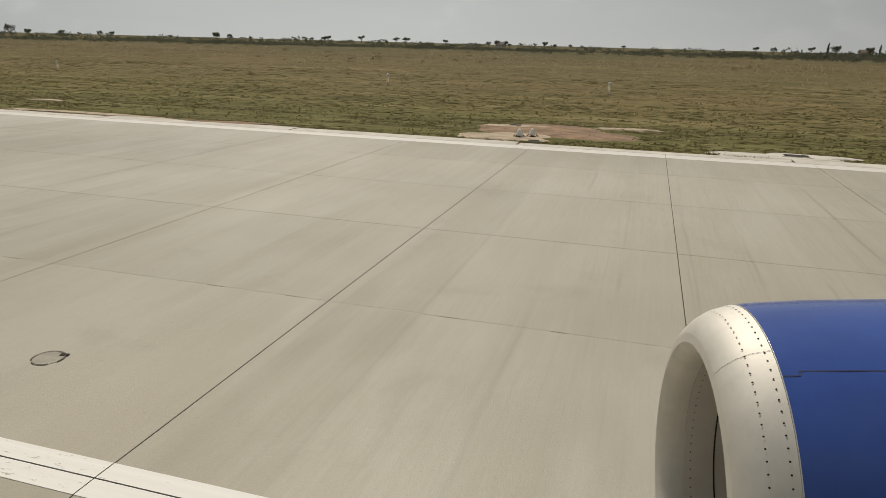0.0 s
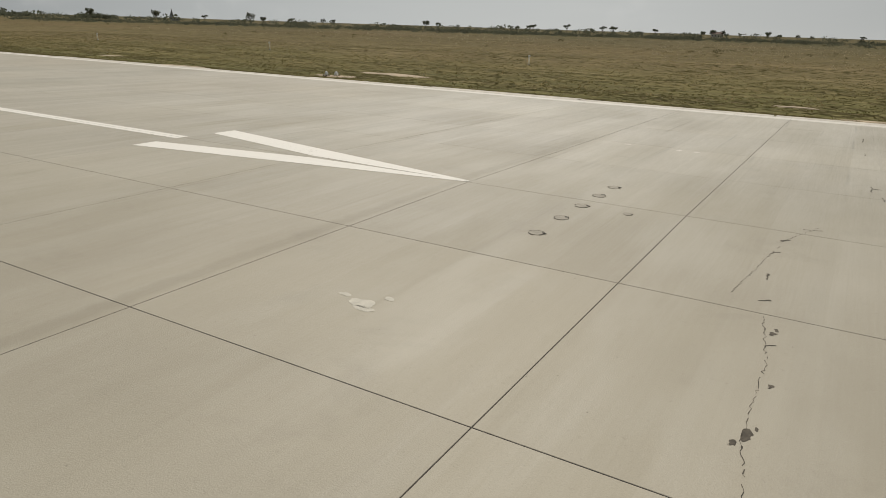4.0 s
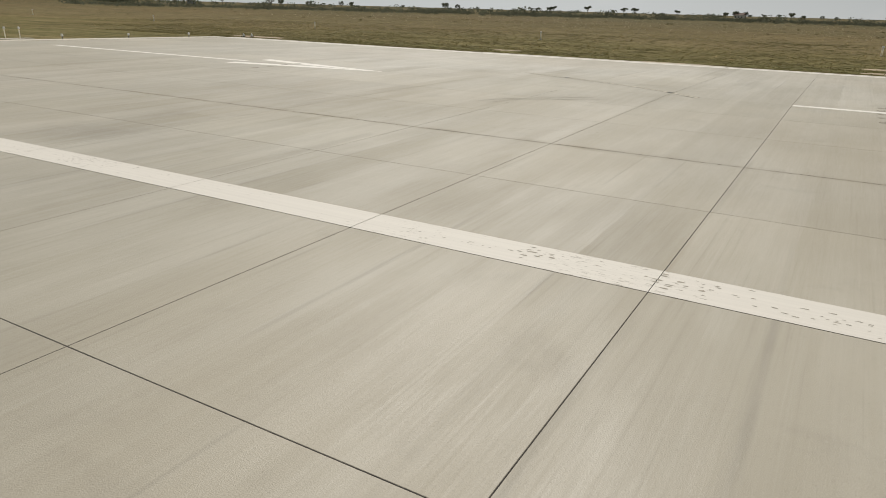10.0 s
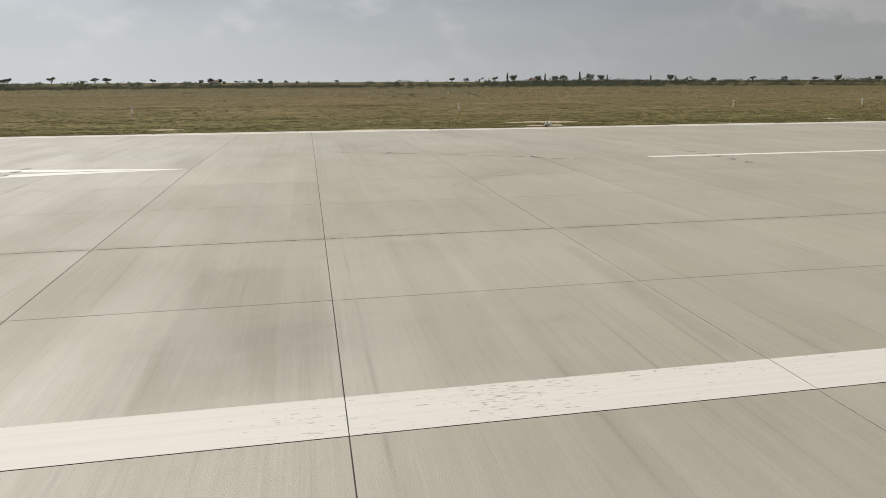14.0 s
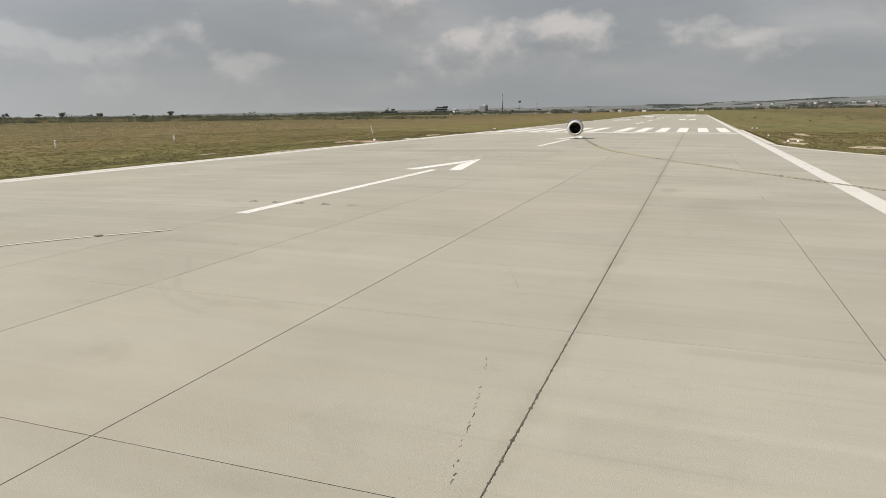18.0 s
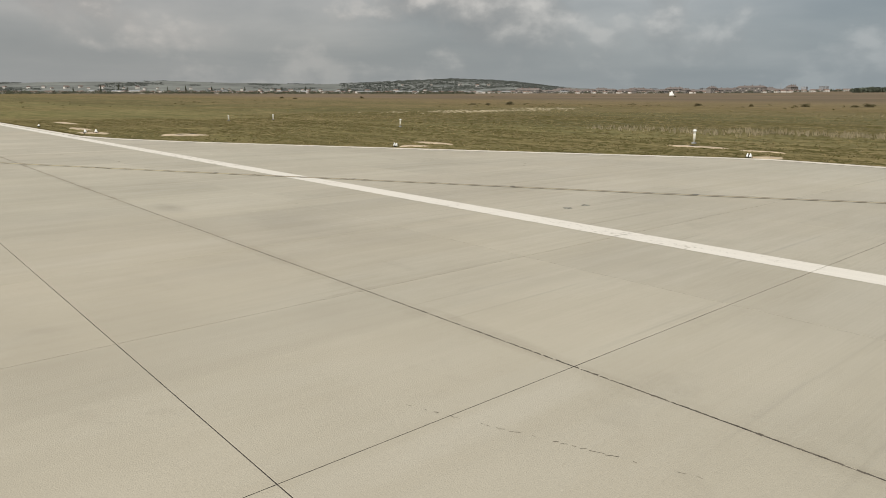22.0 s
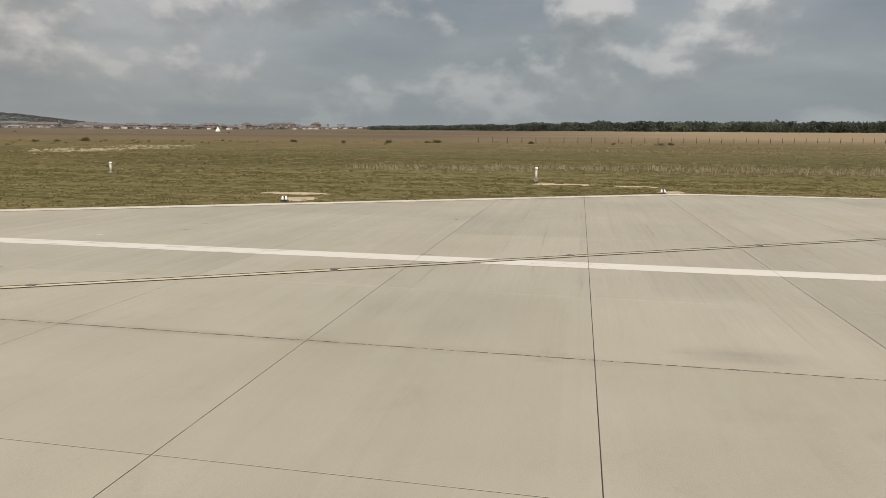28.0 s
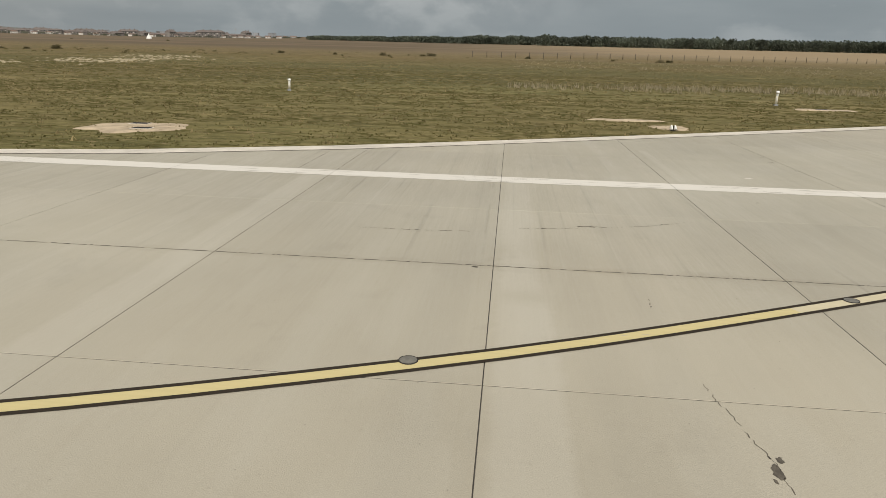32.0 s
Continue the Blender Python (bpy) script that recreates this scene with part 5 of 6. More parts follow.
# ---- planting ----
def leaf_clump(verts, faces, cx, cy, cz, rx, rz, n, size, rnd):
    for _ in range(n):
        while True:
            u, v, w = rnd.uniform(-1, 1), rnd.uniform(-1, 1), rnd.uniform(-1, 1)
            if u * u + v * v + w * w <= 1:
                break
        p = Vector((cx + u * rx, cy + v * rx, cz + w * rz))
        a = Vector((rnd.gauss(0, 1), rnd.gauss(0, 1), rnd.gauss(0, 1))).normalized() * size * rnd.uniform(0.6, 1.4)
        b = a.orthogonal().normalized() * size * rnd.uniform(0.5, 1.2)
        k = len(verts)
        verts += [tuple(p - a), tuple(p + b), tuple(p + a), tuple(p - b)]
        faces.append((k, k + 1, k + 2, k + 3))


def limb(bm, a, b, r0, r1, seg=6):
    d = (b - a).normalized()
    s = d.orthogonal().normalized()
    u = d.cross(s)
    rings = [[bm.verts.new(p + r * (math.cos(2 * math.pi * i / seg) * s + math.sin(2 * math.pi * i / seg) * u)) for i in range(seg)] for p, r in ((a, r0), (b, r1))]
    for i in range(seg):
        bm.faces.new((rings[0][i], rings[0][(i + 1) % seg], rings[1][(i + 1) % seg], rings[1][i]))


def tree(kind, seed, label, group):
    rnd = random.Random(seed)
    t = thing("tree" if kind != "poplar" else "poplar_tree", label, "tree", group)
    tall = {"round": 10.0, "flat": 8.0, "poplar": 14.0}[kind]
    bm = bmesh.new()
    fork = tall * {"round": 0.3, "flat": 0.45, "poplar": 0.12}[kind]
    limb(bm, Vector((0, 0, -0.4)), Vector((0.1, 0, fork)), 0.30, 0.2, 8)
    verts, faces = [], []
    for i in range({"round": 10, "flat": 8, "poplar": 9}[kind]):
        a = 2.4 * i + rnd.uniform(-0.4, 0.4)
        if kind == "poplar":
            end = Vector((0.5 * math.cos(a), 0.5 * math.sin(a), fork + (tall - fork) * (i + 1) / 9.5))
            size = (1.35 * (1 - abs(i - 3) / 9.0), 1.7)
        else:
            reach = tall * (0.30 if kind == "round" else 0.42)
            end = Vector((reach * math.cos(a) * rnd.uniform(0.4, 1), reach * math.sin(a) * rnd.uniform(0.4, 1), tall * (rnd.uniform(0.34, 0.84) if kind == "round" else rnd.uniform(0.66, 0.9))))
            size = (tall * (0.21 if kind == "round" else 0.17), tall * (0.16 if kind == "round" else 0.09))
        limb(bm, Vector((0.05, 0, fork * rnd.uniform(0.7, 1.0))), end, 0.14, 0.05, 5)
        leaf_clump(verts, faces, *end, size[0], size[1], 60, 0.42, rnd)
    part("trunk", bm, M_BARK, t, "grey brown trunk with limbs")
    from_lists("crown", verts, faces, M_LEAF, t)
    return t


def bearing_spot(deg, dist, ox=20.0, oy=-10.0, sink=0.0):
    x, y = ox + dist * math.cos(radians(deg)), oy + dist * math.sin(radians(deg))
    return x, y, terrain(x, y) - sink


FAR_N = "scattered trees on the northern skyline"


def scaled_copies(maker, rows):
    """Trees of several sizes, each a copy with its own scale."""
    one = maker()
    for i, (b, d, k) in enumerate(rows):
        x, y, z = bearing_spot(b, d)
        ob = one if i == 0 else copy_thing(one, pose(0, 0, 0))
        ob.location, ob.rotation_euler, ob.scale = (x, y, z - 0.1), (0, 0, radians(37 * i % 360)), (k, k, k * (0.92 + 0.05 * (i % 4)))


SKYLINE_WEST = [(133.6, 971, 0.96), (131.5, 972, 0.79), (128.9, 973, 0.88), (128.1, 974, 0.79), (124.0, 975, 0.62), (120.6, 977, 1.13), (119.6, 978, 0.88), (118.0, 979, 0.62), (107.2, 985, 0.62), (98.9, 990, 0.79), (98.2, 990, 0.96), (97.5, 991, 0.88), (97.2, 991, 0.62), (94.4, 993, 0.96), (93.6, 993, 0.62), (92.4, 994, 0.62), (91.5, 994, 0.62), (134.5, 900, 1.41), (141.5, 930, 1.3), (146, 930, 1.19)]
SKYLINE_EAST = [(77.6, 977, 0.96), (73.7, 977, 1.3), (71.7, 977, 1.13), (70.3, 977, 1.05), (69.6, 976, 1.3), (67.5, 976, 1.47), (66.6, 976, 1.21), (61.2, 976, 1.13), (58.0, 940, 0.84), (53.0, 950, 0.92), (49.5, 920, 0.96), (42.0, 980, 1.0), (47.0, 960, 0.92)]
scaled_copies(lambda: tree("round", 3, "round dark green tree on the far grassland skyline", FAR_N), SKYLINE_WEST + SKYLINE_EAST)
scaled_copies(lambda: tree("flat", 11, "wind-shaped flat-topped tree on the far skyline", FAR_N), [(130.3, 973, 0.78), (114.6, 980, 0.89), (113.7, 981, 0.89), (113.2, 981, 0.78), (112.2, 982, 1.21), (111.9, 982, 1.31), (109.2, 983, 1.42), (106.4, 985, 1.21), (105.6, 986, 1.42), (102.4, 988, 1.1), (96.3, 991, 0.78), (95.2, 992, 0.78), (88.3, 996, 0.89), (78.8, 977, 1.1), (75.2, 977, 1.21), (55.2, 930, 1.0), (51.0, 940, 1.0), (138.0, 960, 1.14)])
scaled_copies(lambda: tree("poplar", 21, "slim upright poplar tree far off", "far poplars"), [(74.2, 977, 1.09), (71.1, 977, 0.97), (68.3, 976, 1.03), (66.1, 976, 0.74), (62.7, 976, 0.8), (60.8, 976, 0.74), (-15.2, 2300, 1.5), (-16.4, 2320, 1.6), (-17.0, 2290, 1.4), (-19.8, 2340, 1.3), (-21.1, 2300, 1.5), (-23.0, 2330, 1.3), (-25.5, 2360, 1.4), (-28.3, 2340, 1.3), (-30.2, 2300, 1.4), (-33.6, 2350, 1.3), (-37.0, 2330, 1.2), (-13.4, 2300, 1.2), (-7.5, 2400, 1.3)])


def shrub_belt(name, label, rows, mat, seed, lo, hi, quads=28):
    rnd = random.Random(seed)
    verts, faces = [], []
    for b0, b1, d0, d1, n in rows:
        for _ in range(n):
            x, y, z = bearing_spot(rnd.uniform(b0, b1), rnd.uniform(d0, d1))
            h = rnd.uniform(lo, hi) * (1.6 if rnd.random() < 0.06 else 1.0)
            leaf_clump(verts, faces, x, y, z + h * 0.45, h * rnd.uniform(0.8, 1.7), h * 0.5, quads, h * 0.17 * math.sqrt(28 / quads), rnd)
    return tagged(from_lists(name, verts, faces, mat), label, "shrubs", kind="stuff")


shrub_belt("shrub_belt", "dense low dark green shrubs along the crest of the grassland", [(36, 150, 400, 470, 1300), (96, 100, 395, 430, 90), (88, 92, 400, 440, 60), (62, 150, 330, 395, 420), (62, 76, 420, 470, 240), (108, 124, 380, 430, 160), (20, 40, 420, 600, 300)], M_LEAF, 31, 0.7, 2.2)
shrub_belt("far_copse", "flat-topped dark copse far off", [(149.7, 158, 930, 1000, 160), (144.5, 146.8, 950, 990, 60)], M_LEAF, 41, 4.0, 6.0)
shrub_belt("far_thicket", "low dark bushes and small trees behind the grassland crest", [(60, 76, 860, 930, 170), (62, 72, 950, 990, 150), (26, 62, 880, 1050, 420), (98, 150, 900, 980, 150), (76, 98, 900, 960, 36)], M_LEAF, 36, 2.6, 6.0)
shrub_belt("scrub", "scattered olive brown scrub in rough grass", [(30, 150, 170, 390, 200), (75, 110, 120, 170, 14), (-60, -44, 225, 300, 40), (-110, -76, 240, 275, 14), (-30, 10, 230, 420, 90), (-75, -40, 200, 320, 30)], M_LEAF_DRY, 33, 0.22, 0.6)
shrub_belt("tussocks", "lumpy tussocks of dry olive grass in the meadow", [(-112, -20, 62, 260, 1500), (38, 150, 75, 380, 1500), (-60, -25, 60, 130, 300)], leafy("tussock grass", (0.175, 0.148, 0.062), 0.4, 0.3), 37, 0.06, 0.20)
shrub_belt("hedge", "dark hedgerows across the distant plain", [(-44, 12, 1500, 1800, 800), (-44, 4, 1850, 2400, 700), (8, 26, 1420, 1500, 50), (10, 32, 1250, 1400, 420), (-72, -36, 1950, 2350, 620)], M_LEAF, 35, 3.0, 5.5)


def forest():
    rnd = random.Random(51)
    verts, faces = [], []
    for i in range(2300):
        b = -73.0 - 60.0 * rnd.random() ** 0.9
        d = rnd.uniform(1290, 1420)
        x, y, z = bearing_spot(b, d, 40, -3)
        rise = 0.42 + 0.58 * ease((-74 - b) / 22)
        stand = noise.noise(Vector((b * 0.55, 0.0, 2.0))) + 0.7 * noise.noise(Vector((b * 2.4, d * 0.004, 5.0)))
        h = 17.5 * rise * rnd.uniform(0.82, 1.1) * (1 + 0.2 * stand)
        wide = rnd.uniform(5.0, 10.0)
        leaf_clump(verts, faces, x, y, z + h * 0.70, wide, h * 0.30, 26, 1.7, rnd)
        leaf_clump(verts, faces, x, y, z + h * 0.3, wide + 2.0, h * 0.32, 14, 2.0, rnd)
    return tagged(from_lists("forest", verts, faces, M_HAZED_FOREST), "dark green broadleaf forest edge beyond the dry field", "forest", kind="stuff")


forest()


HILL_SITES = [(-4.0 - 42.0 * ((i * 0.618) % 1.0), 2560 + 560 * ((i * 0.377) % 1.0)) for i in range(46)]


HILL_PROFILE = [(62, -0.30), (48, -0.05), (38, 0.10), (30, 0.18), (20, 0.28), (10, 0.38), (0, 0.50), (-6, 0.68), (-12, 0.88), (-16, 0.93), (-20, 1.02), (-24, 0.92), (-28, 0.86), (-32, 0.84), (-35, 0.96), (-38, 1.12), (-42, 1.24), (-45, 1.2), (-47, 1.08), (-48.5, 0.88), (-50.5, 0.62), (-55, 0.42), (-62, 0.36), (-72, 0.30)]
HILL_ROWS = [(2500, 0.0), (2900, 0.28), (3400, 0.72), (3900, 1.0), (4400, 0.6)]


def hill_point(b, d, k):
    for (b0, e0), (b1, e1) in zip(HILL_PROFILE, HILL_PROFILE[1:]):
        if b1 <= b <= b0:
            e = e0 + (e1 - e0) * (b - b0) / (b1 - b0)
    x, y, z = bearing_spot(b, d)
    top = 3.5 + math.tan(radians(e)) * 3900
    wob = 3.0 * noise.noise(Vector((b * 0.35, d * 0.002, 1.0))) + 1.2 * noise.noise(Vector((b * 1.7, d * 0.002, 3.0)))
    return x, y, ((z - 3.0) * (1 - k) + (top + wob) * k if k else z - 4.0)


def on_hill(b, d):
    for (d0, k0), (d1, k1) in zip(HILL_ROWS, HILL_ROWS[1:]):
        if d0 <= d <= d1:
            f = (d - d0) / (d1 - d0)
            return Vector(hill_point(b, d0, k0)).lerp(Vector(hill_point(b, d1, k1)), f)


def hills():
    bs = [62 - 134 * i / 220 for i in range(221)]
    verts = [hill_point(b, d, k) for d, k in HILL_ROWS for b in bs]
    n, faces = len(bs), []
    for j in range(len(HILL_ROWS) - 1):
        for i in range(n - 1):
            a = j * n + i
            faces.append((a, a + n, a + n + 1, a + 1))
    ob = from_lists("hills", verts, faces, M_HAZED_HILL, smooth=True)
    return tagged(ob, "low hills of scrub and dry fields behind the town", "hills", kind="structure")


def hill_woods():
    """Woods and hedges in patches over the hillside."""
    rnd = random.Random(88)
    verts, faces = [], []
    for _ in range(7000):
        b, d = rnd.uniform(-51.0, 14.0), rnd.uniform(2620, 3900)
        wooded = noise.noise(Vector((b * 0.28, d * 0.0026, 7.0))) + (0.4 if b < -33 else 0.0)
        if wooded < 0.16:
            continue
        x, y, z = on_hill(b, d)
        h = rnd.uniform(4.0, 7.5)
        leaf_clump(verts, faces, x, y, z + h * 0.3, h * rnd.uniform(1.4, 3.0), h * 0.35, 9, h * 0.4, rnd)
    return tagged(from_lists("hill_woods", verts, faces, M_HAZED_WOODS), "patches of dark woodland over the distant hills", "woodland", kind="stuff")


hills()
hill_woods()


def house(kind, seed, label, group):
    rnd = random.Random(seed)
    t = thing("house" if kind != "block" else "apartment_block", label, "building", group)
    w, d, h = {"small": (12, 9, 4.5), "long": (34, 12, 5.5), "block": (26, 14, 15)}[kind]
    bm = bmesh.new()
    box(bm, -w / 2, w / 2, -d / 2, d / 2, -2.0, h)
    part("wall", bm, M_WALL if kind != "block" and seed != 5 else M_GREYWALL, t)
    bm = bmesh.new()
    if kind == "block":
        box(bm, -w / 2 - 0.3, w / 2 + 0.3, -d / 2 - 0.3, d / 2 + 0.3, h, h + 0.6)
    else:
        r = 2.6 if kind == "small" else 2.2
        v = [bm.verts.new(p) for p in ((-w / 2 - 0.5, -d / 2 - 0.5, h), (w / 2 + 0.5, -d / 2 - 0.5, h), (w / 2 + 0.5, d / 2 + 0.5, h), (-w / 2 - 0.5, d / 2 + 0.5, h), (-w / 2 - 0.5, 0, h + r), (w / 2 + 0.5, 0, h + r))]
        for q in ((0, 1, 5, 4), (2, 3, 4, 5), (0, 4, 3), (1, 2, 5), (3, 2, 1, 0)):
            bm.faces.new([v[i] for i in q])
    part("roof", bm, M_ROOF if kind == "small" else M_SLATE if seed == 5 else M_GREYWALL, t)
    floors = 1 if kind != "block" else 4
    for f in range(floors):
        for i in range(3 if kind == "small" else 6):
            for s in (-1, 1):
                bm = bmesh.new()
                x = -w / 2 + w * (i + 0.5) / (3 if kind == "small" else 6)
                box(bm, x - 0.8, x + 0.8, s * d / 2 - 0.06, s * d / 2 + 0.06, 1.2 + 3.6 * f, 2.8 + 3.6 * f)
                part("window", bm, M_WINDOW, t)
    return t


rnd = random.Random(77)


def town(kind, seed, label, group, n, b0, b1, d0, d1, size=1.0):
    one = house(kind, seed, label, group)
    for i in range(n):
        b = b0 + (b1 - b0) * (i + rnd.random() * 0.8) / n
        x, y, z = bearing_spot(b, rnd.uniform(d0, d1))
        ob = one if i == 0 else copy_thing(one, pose(0, 0, 0))
        ob.location, ob.rotation_euler, ob.scale = (x, y, z - 0.3), (0, 0, radians(rnd.uniform(0, 180))), (size, size, size)


town("small", 1, "small pale house with a brown roof in the distant town", "houses of the far town", 130, -8, -72, 1850, 2450)
town("small", 4, "small pale house among trees beyond the airfield", "houses beyond the airfield", 34, 26, -10, 1450, 2100)
town("long", 2, "long pale warehouse in the distant town", "warehouses far off", 24, -14, -56, 2000, 2300)
town("block", 3, "grey apartment block in the distant town", "far apartment blocks", 6, -58, -72, 2300, 2450)


def terrace():
    t = thing("apartment_row", "long brown brick apartment row in the distant town", "building", "apartment rows far off")
    bm = bmesh.new()
    box(bm, -34, 34, -7, 7, -2, 11)
    part("wall", bm, M_BRICKWALL, t)
    bm = bmesh.new()
    v = [bm.verts.new(p) for p in ((-35, -8, 11), (35, -8, 11), (35, 8, 11), (-35, 8, 11), (-30, 0, 15), (30, 0, 15))]
    for q in ((0, 1, 5, 4), (2, 3, 4, 5), (0, 4, 3), (1, 2, 5), (3, 2, 1, 0)):
        bm.faces.new([v[i] for i in q])
    part("roof", bm, M_SLATE, t)
    for f in range(3):
        for i in range(9):
            for side_y in (-7, 7):
                bm = bmesh.new()
                box(bm, -30 + i * 7.5 - 1.2, -30 + i * 7.5 + 1.2, side_y - 0.08, side_y + 0.08, 1.0 + 3.4 * f, 2.8 + 3.4 * f)
                part("window", bm, M_WINDOW if (i + f) % 3 else M_WALL, t)
    for x in (-22, -4, 15):
        bm = bmesh.new()
        box(bm, x - 0.7, x + 0.7, 1.0, 2.4, 12.0, 17.0)
        part("chimney", bm, M_ROOF, t)
    return t


M_BRICKWALL = material("brown brick wall", plain((0.20, 0.18, 0.16), 0.3, 0.3), 0.9)
rows = terrace()
for i in range(38):
    x, y, z = bearing_spot(-47.0 - 21.0 * i / 37 + 0.3 * math.sin(i * 5.1), 2250 + 190 * math.sin(i * 2.3))
    ob = rows if i == 0 else copy_thing(rows, pose(0, 0, 0))
    ob.location, ob.rotation_euler = (x, y, z - 2.5 * (1 + math.sin(i * 3.7))), (0, 0, radians(40 + 60 * math.sin(i * 1.9)))
    ob.scale = (0.6 + 0.35 * (i % 3), 1.0, 0.75 + 0.14 * (i * 7 % 5))


def mast(deg, dist, h):
    t = thing("lattice_mast", "thin grey mast on the skyline beyond the town", "mast", "thin masts far off")
    bm = bmesh.new()
    limb(bm, Vector((0, 0, -2)), Vector((0, 0, h)), 0.9, 0.35, 6)
    part("pole", bm, M_GREYWALL, t)
    bm = bmesh.new()
    limb(bm, Vector((-3.5, 0, h * 0.85)), Vector((3.5, 0, h * 0.85)), 0.3, 0.3, 5)
    part("crossarm", bm, M_GREYWALL, t)
    t.location = bearing_spot(deg, dist)


for deg, dist, h in ((-63.5, 2200, 20), (-65.0, 2250, 22), (-67.2, 2250, 28), (-68.4, 2200, 20), (-70.1, 2250, 21), (17.8, 2000, 26), (14.4, 2200, 24), (11.6, 2200, 18)):
    mast(deg, dist, h)


def spire():
    t = thing("church_spire", "slim dark church spire above the far trees", "church")
    bm = bmesh.new()
    box(bm, -3, 3, -3, 3, -3, 9)
    part("tower", bm, M_GREYWALL, t)
    bm = bmesh.new()
    lathe(bm, [(3.6, 9), (1.2, 16), (0.0, 22)], 8)
    part("roof", bm, M_METAL, t)
    bm = bmesh.new()
    box(bm, 3, 16, -4, 4, -3, 6)
    part("nave", bm, M_GREYWALL, t)
    t.location, t.scale = bearing_spot(140.4, 969), (0.6, 0.6, 0.75)


spire()


def rubble():
    rnd = random.Random(91)
    verts, faces = [], []
    for _ in range(460):
        f = rnd.random()
        x, y = 129.0 + 12.0 * f + rnd.gauss(0, 5.0), -100.0 - 66.0 * f + rnd.gauss(0, 5.0)
        z = terrain(x, y)
        if noise.noise(Vector((x * 0.09, y * 0.09, 2.0))) < -0.12:
            continue
        k = len(verts)
        w, h = rnd.uniform(0.2, 0.8), rnd.uniform(0.05, 0.25)
        for p in ((-w, -w * 0.6, -0.1), (w * 0.9, -w, -0.1), (w, w * 0.7, -0.1), (-w * 0.8, w, -0.1), (rnd.uniform(-w, w) * 0.4, 0, h)):
            verts.append((x + p[0], y + p[1], z + p[2]))
        faces += [(k + i, k + (i + 1) % 4, k + 4) for i in range(4)]
    ob = from_lists("rubble", verts, faces, material("grassy pale rubble", plain((0.30, 0.25, 0.155), 0.35, 0.5), 0.95))
    return tagged(ob, "low pale heap of rubble in the rough grass", "rubble", kind="stuff")


rubble()


def bush():
    rnd = random.Random(61)
    t = thing("bush", "solitary dark rounded bush in the dry grassland", "bush", "solitary bushes")
    bm = bmesh.new()
    verts, faces = [], []
    for i in range(6):
        end = Vector((0.8 * math.cos(i * 1.1) * rnd.uniform(0.4, 1), 0.8 * math.sin(i * 1.1) * rnd.uniform(0.4, 1), rnd.uniform(0.35, 1.2)))
        limb(bm, Vector((0, 0, -0.1)), end, 0.06, 0.02, 5)
        leaf_clump(verts, faces, *end, 0.6, 0.45, 90, 0.09, rnd)
        leaf_clump(verts, faces, end.x * 1.3, end.y * 1.3, 0.2, 0.7, 0.25, 40, 0.09, rnd)
    part("stems", bm, M_BARK, t)
    from_lists("crown", verts, faces, leafy("grey olive bush leaves", (0.150, 0.130, 0.070), 0.3, 1.5), t)
    return t


one = bush()
for i, (deg, dist, k) in enumerate(((-48.1, 262, 1.1), (-49.5, 258, 0.9), (-51.3, 262, 1.5), (-74.2, 262, 1.2), (-77.4, 262, 1.3), (-78.2, 266, 1.6), (-86.0, 268, 1.1), (-92.6, 262, 0.8), (-96.2, 262, 1.7), (-97.0, 266, 1.3), (-66.5, 268, 1.1), (-70.5, 262, 0.8),
                                     (-55.2, 720, 1.3), (-47.0, 690, 1.2), (-61.5, 720, 1.4), (-36.4, 560, 1.5), (-31.0, 520, 1.6), (-29.8, 560, 1.9))):
    x, y, z = bearing_spot(deg, dist, 35.0, -3.0)
    ob = one if i == 0 else copy_thing(one, pose(0, 0, 0))
    ob.location, ob.rotation_euler, ob.scale = (x, y, z - 0.03), (0, 0, i * 1.3), (k * 1.15, k * 0.9, k * (0.42 + 0.11 * (i % 4)))


def farmhouse():
    ob = house("small", 9, "dark farmhouse among conifers on the skyline", "farmhouses on the skyline")
    for i, (deg, dist, k) in enumerate(((97.9, 990, 1.0), (71.9, 977, 1.15), (63.2, 900, 0.7))):
        one = ob if i == 0 else copy_thing(ob, pose(0, 0, 0))
        x, y, z = bearing_spot(deg, dist)
        one.location, one.rotation_euler, one.scale = (x, y, z - 0.2), (0, 0, radians(20 * i - 12)), (k, k, k)


farmhouse()


def hillside_houses():
    one = house("small", 12, "small pale house on the distant hillside", "houses on the hillside")
    for i, (deg, dist) in enumerate(HILL_SITES):
        x, y, z = on_hill(deg, dist)
        ob = one if i == 0 else copy_thing(one, pose(0, 0, 0))
        k = 0.8 + 0.2 * (i % 4)
        ob.location, ob.rotation_euler, ob.scale = (x, y, z + 0.8), (0, 0, i * 0.9), (k, k, k)


hillside_houses()
shrub_belt("hillside_trees", "dark trees scattered over the distant hillside", [(-46, 2, 2440, 2520, 420)], M_LEAF, 39, 4.0, 8.0)


def far_tower():
    t = thing("control_tower", "grey airport control tower with a wider glazed cab", "control tower")
    bm = bmesh.new()
    box(bm, -4, 4, -4, 4, -2, 12)
    part("shaft", bm, M_GREYWALL, t)
    bm = bmesh.new()
    lathe(bm, [(0, 12), (6.5, 12), (7.5, 15.5), (0, 15.5)], 8)
    part("cab_glazing", bm, M_WINDOW, t)
    bm = bmesh.new()
    lathe(bm, [(0, 15.5), (8, 15.5), (8, 16.4), (0.4, 16.8), (0.2, 20), (0, 20)], 8)
    part("roof", bm, M_GREYWALL, t)
    t.location, t.scale = bearing_spot(19.9, 1500, 0, -16), (0.8, 0.8, 1.1)


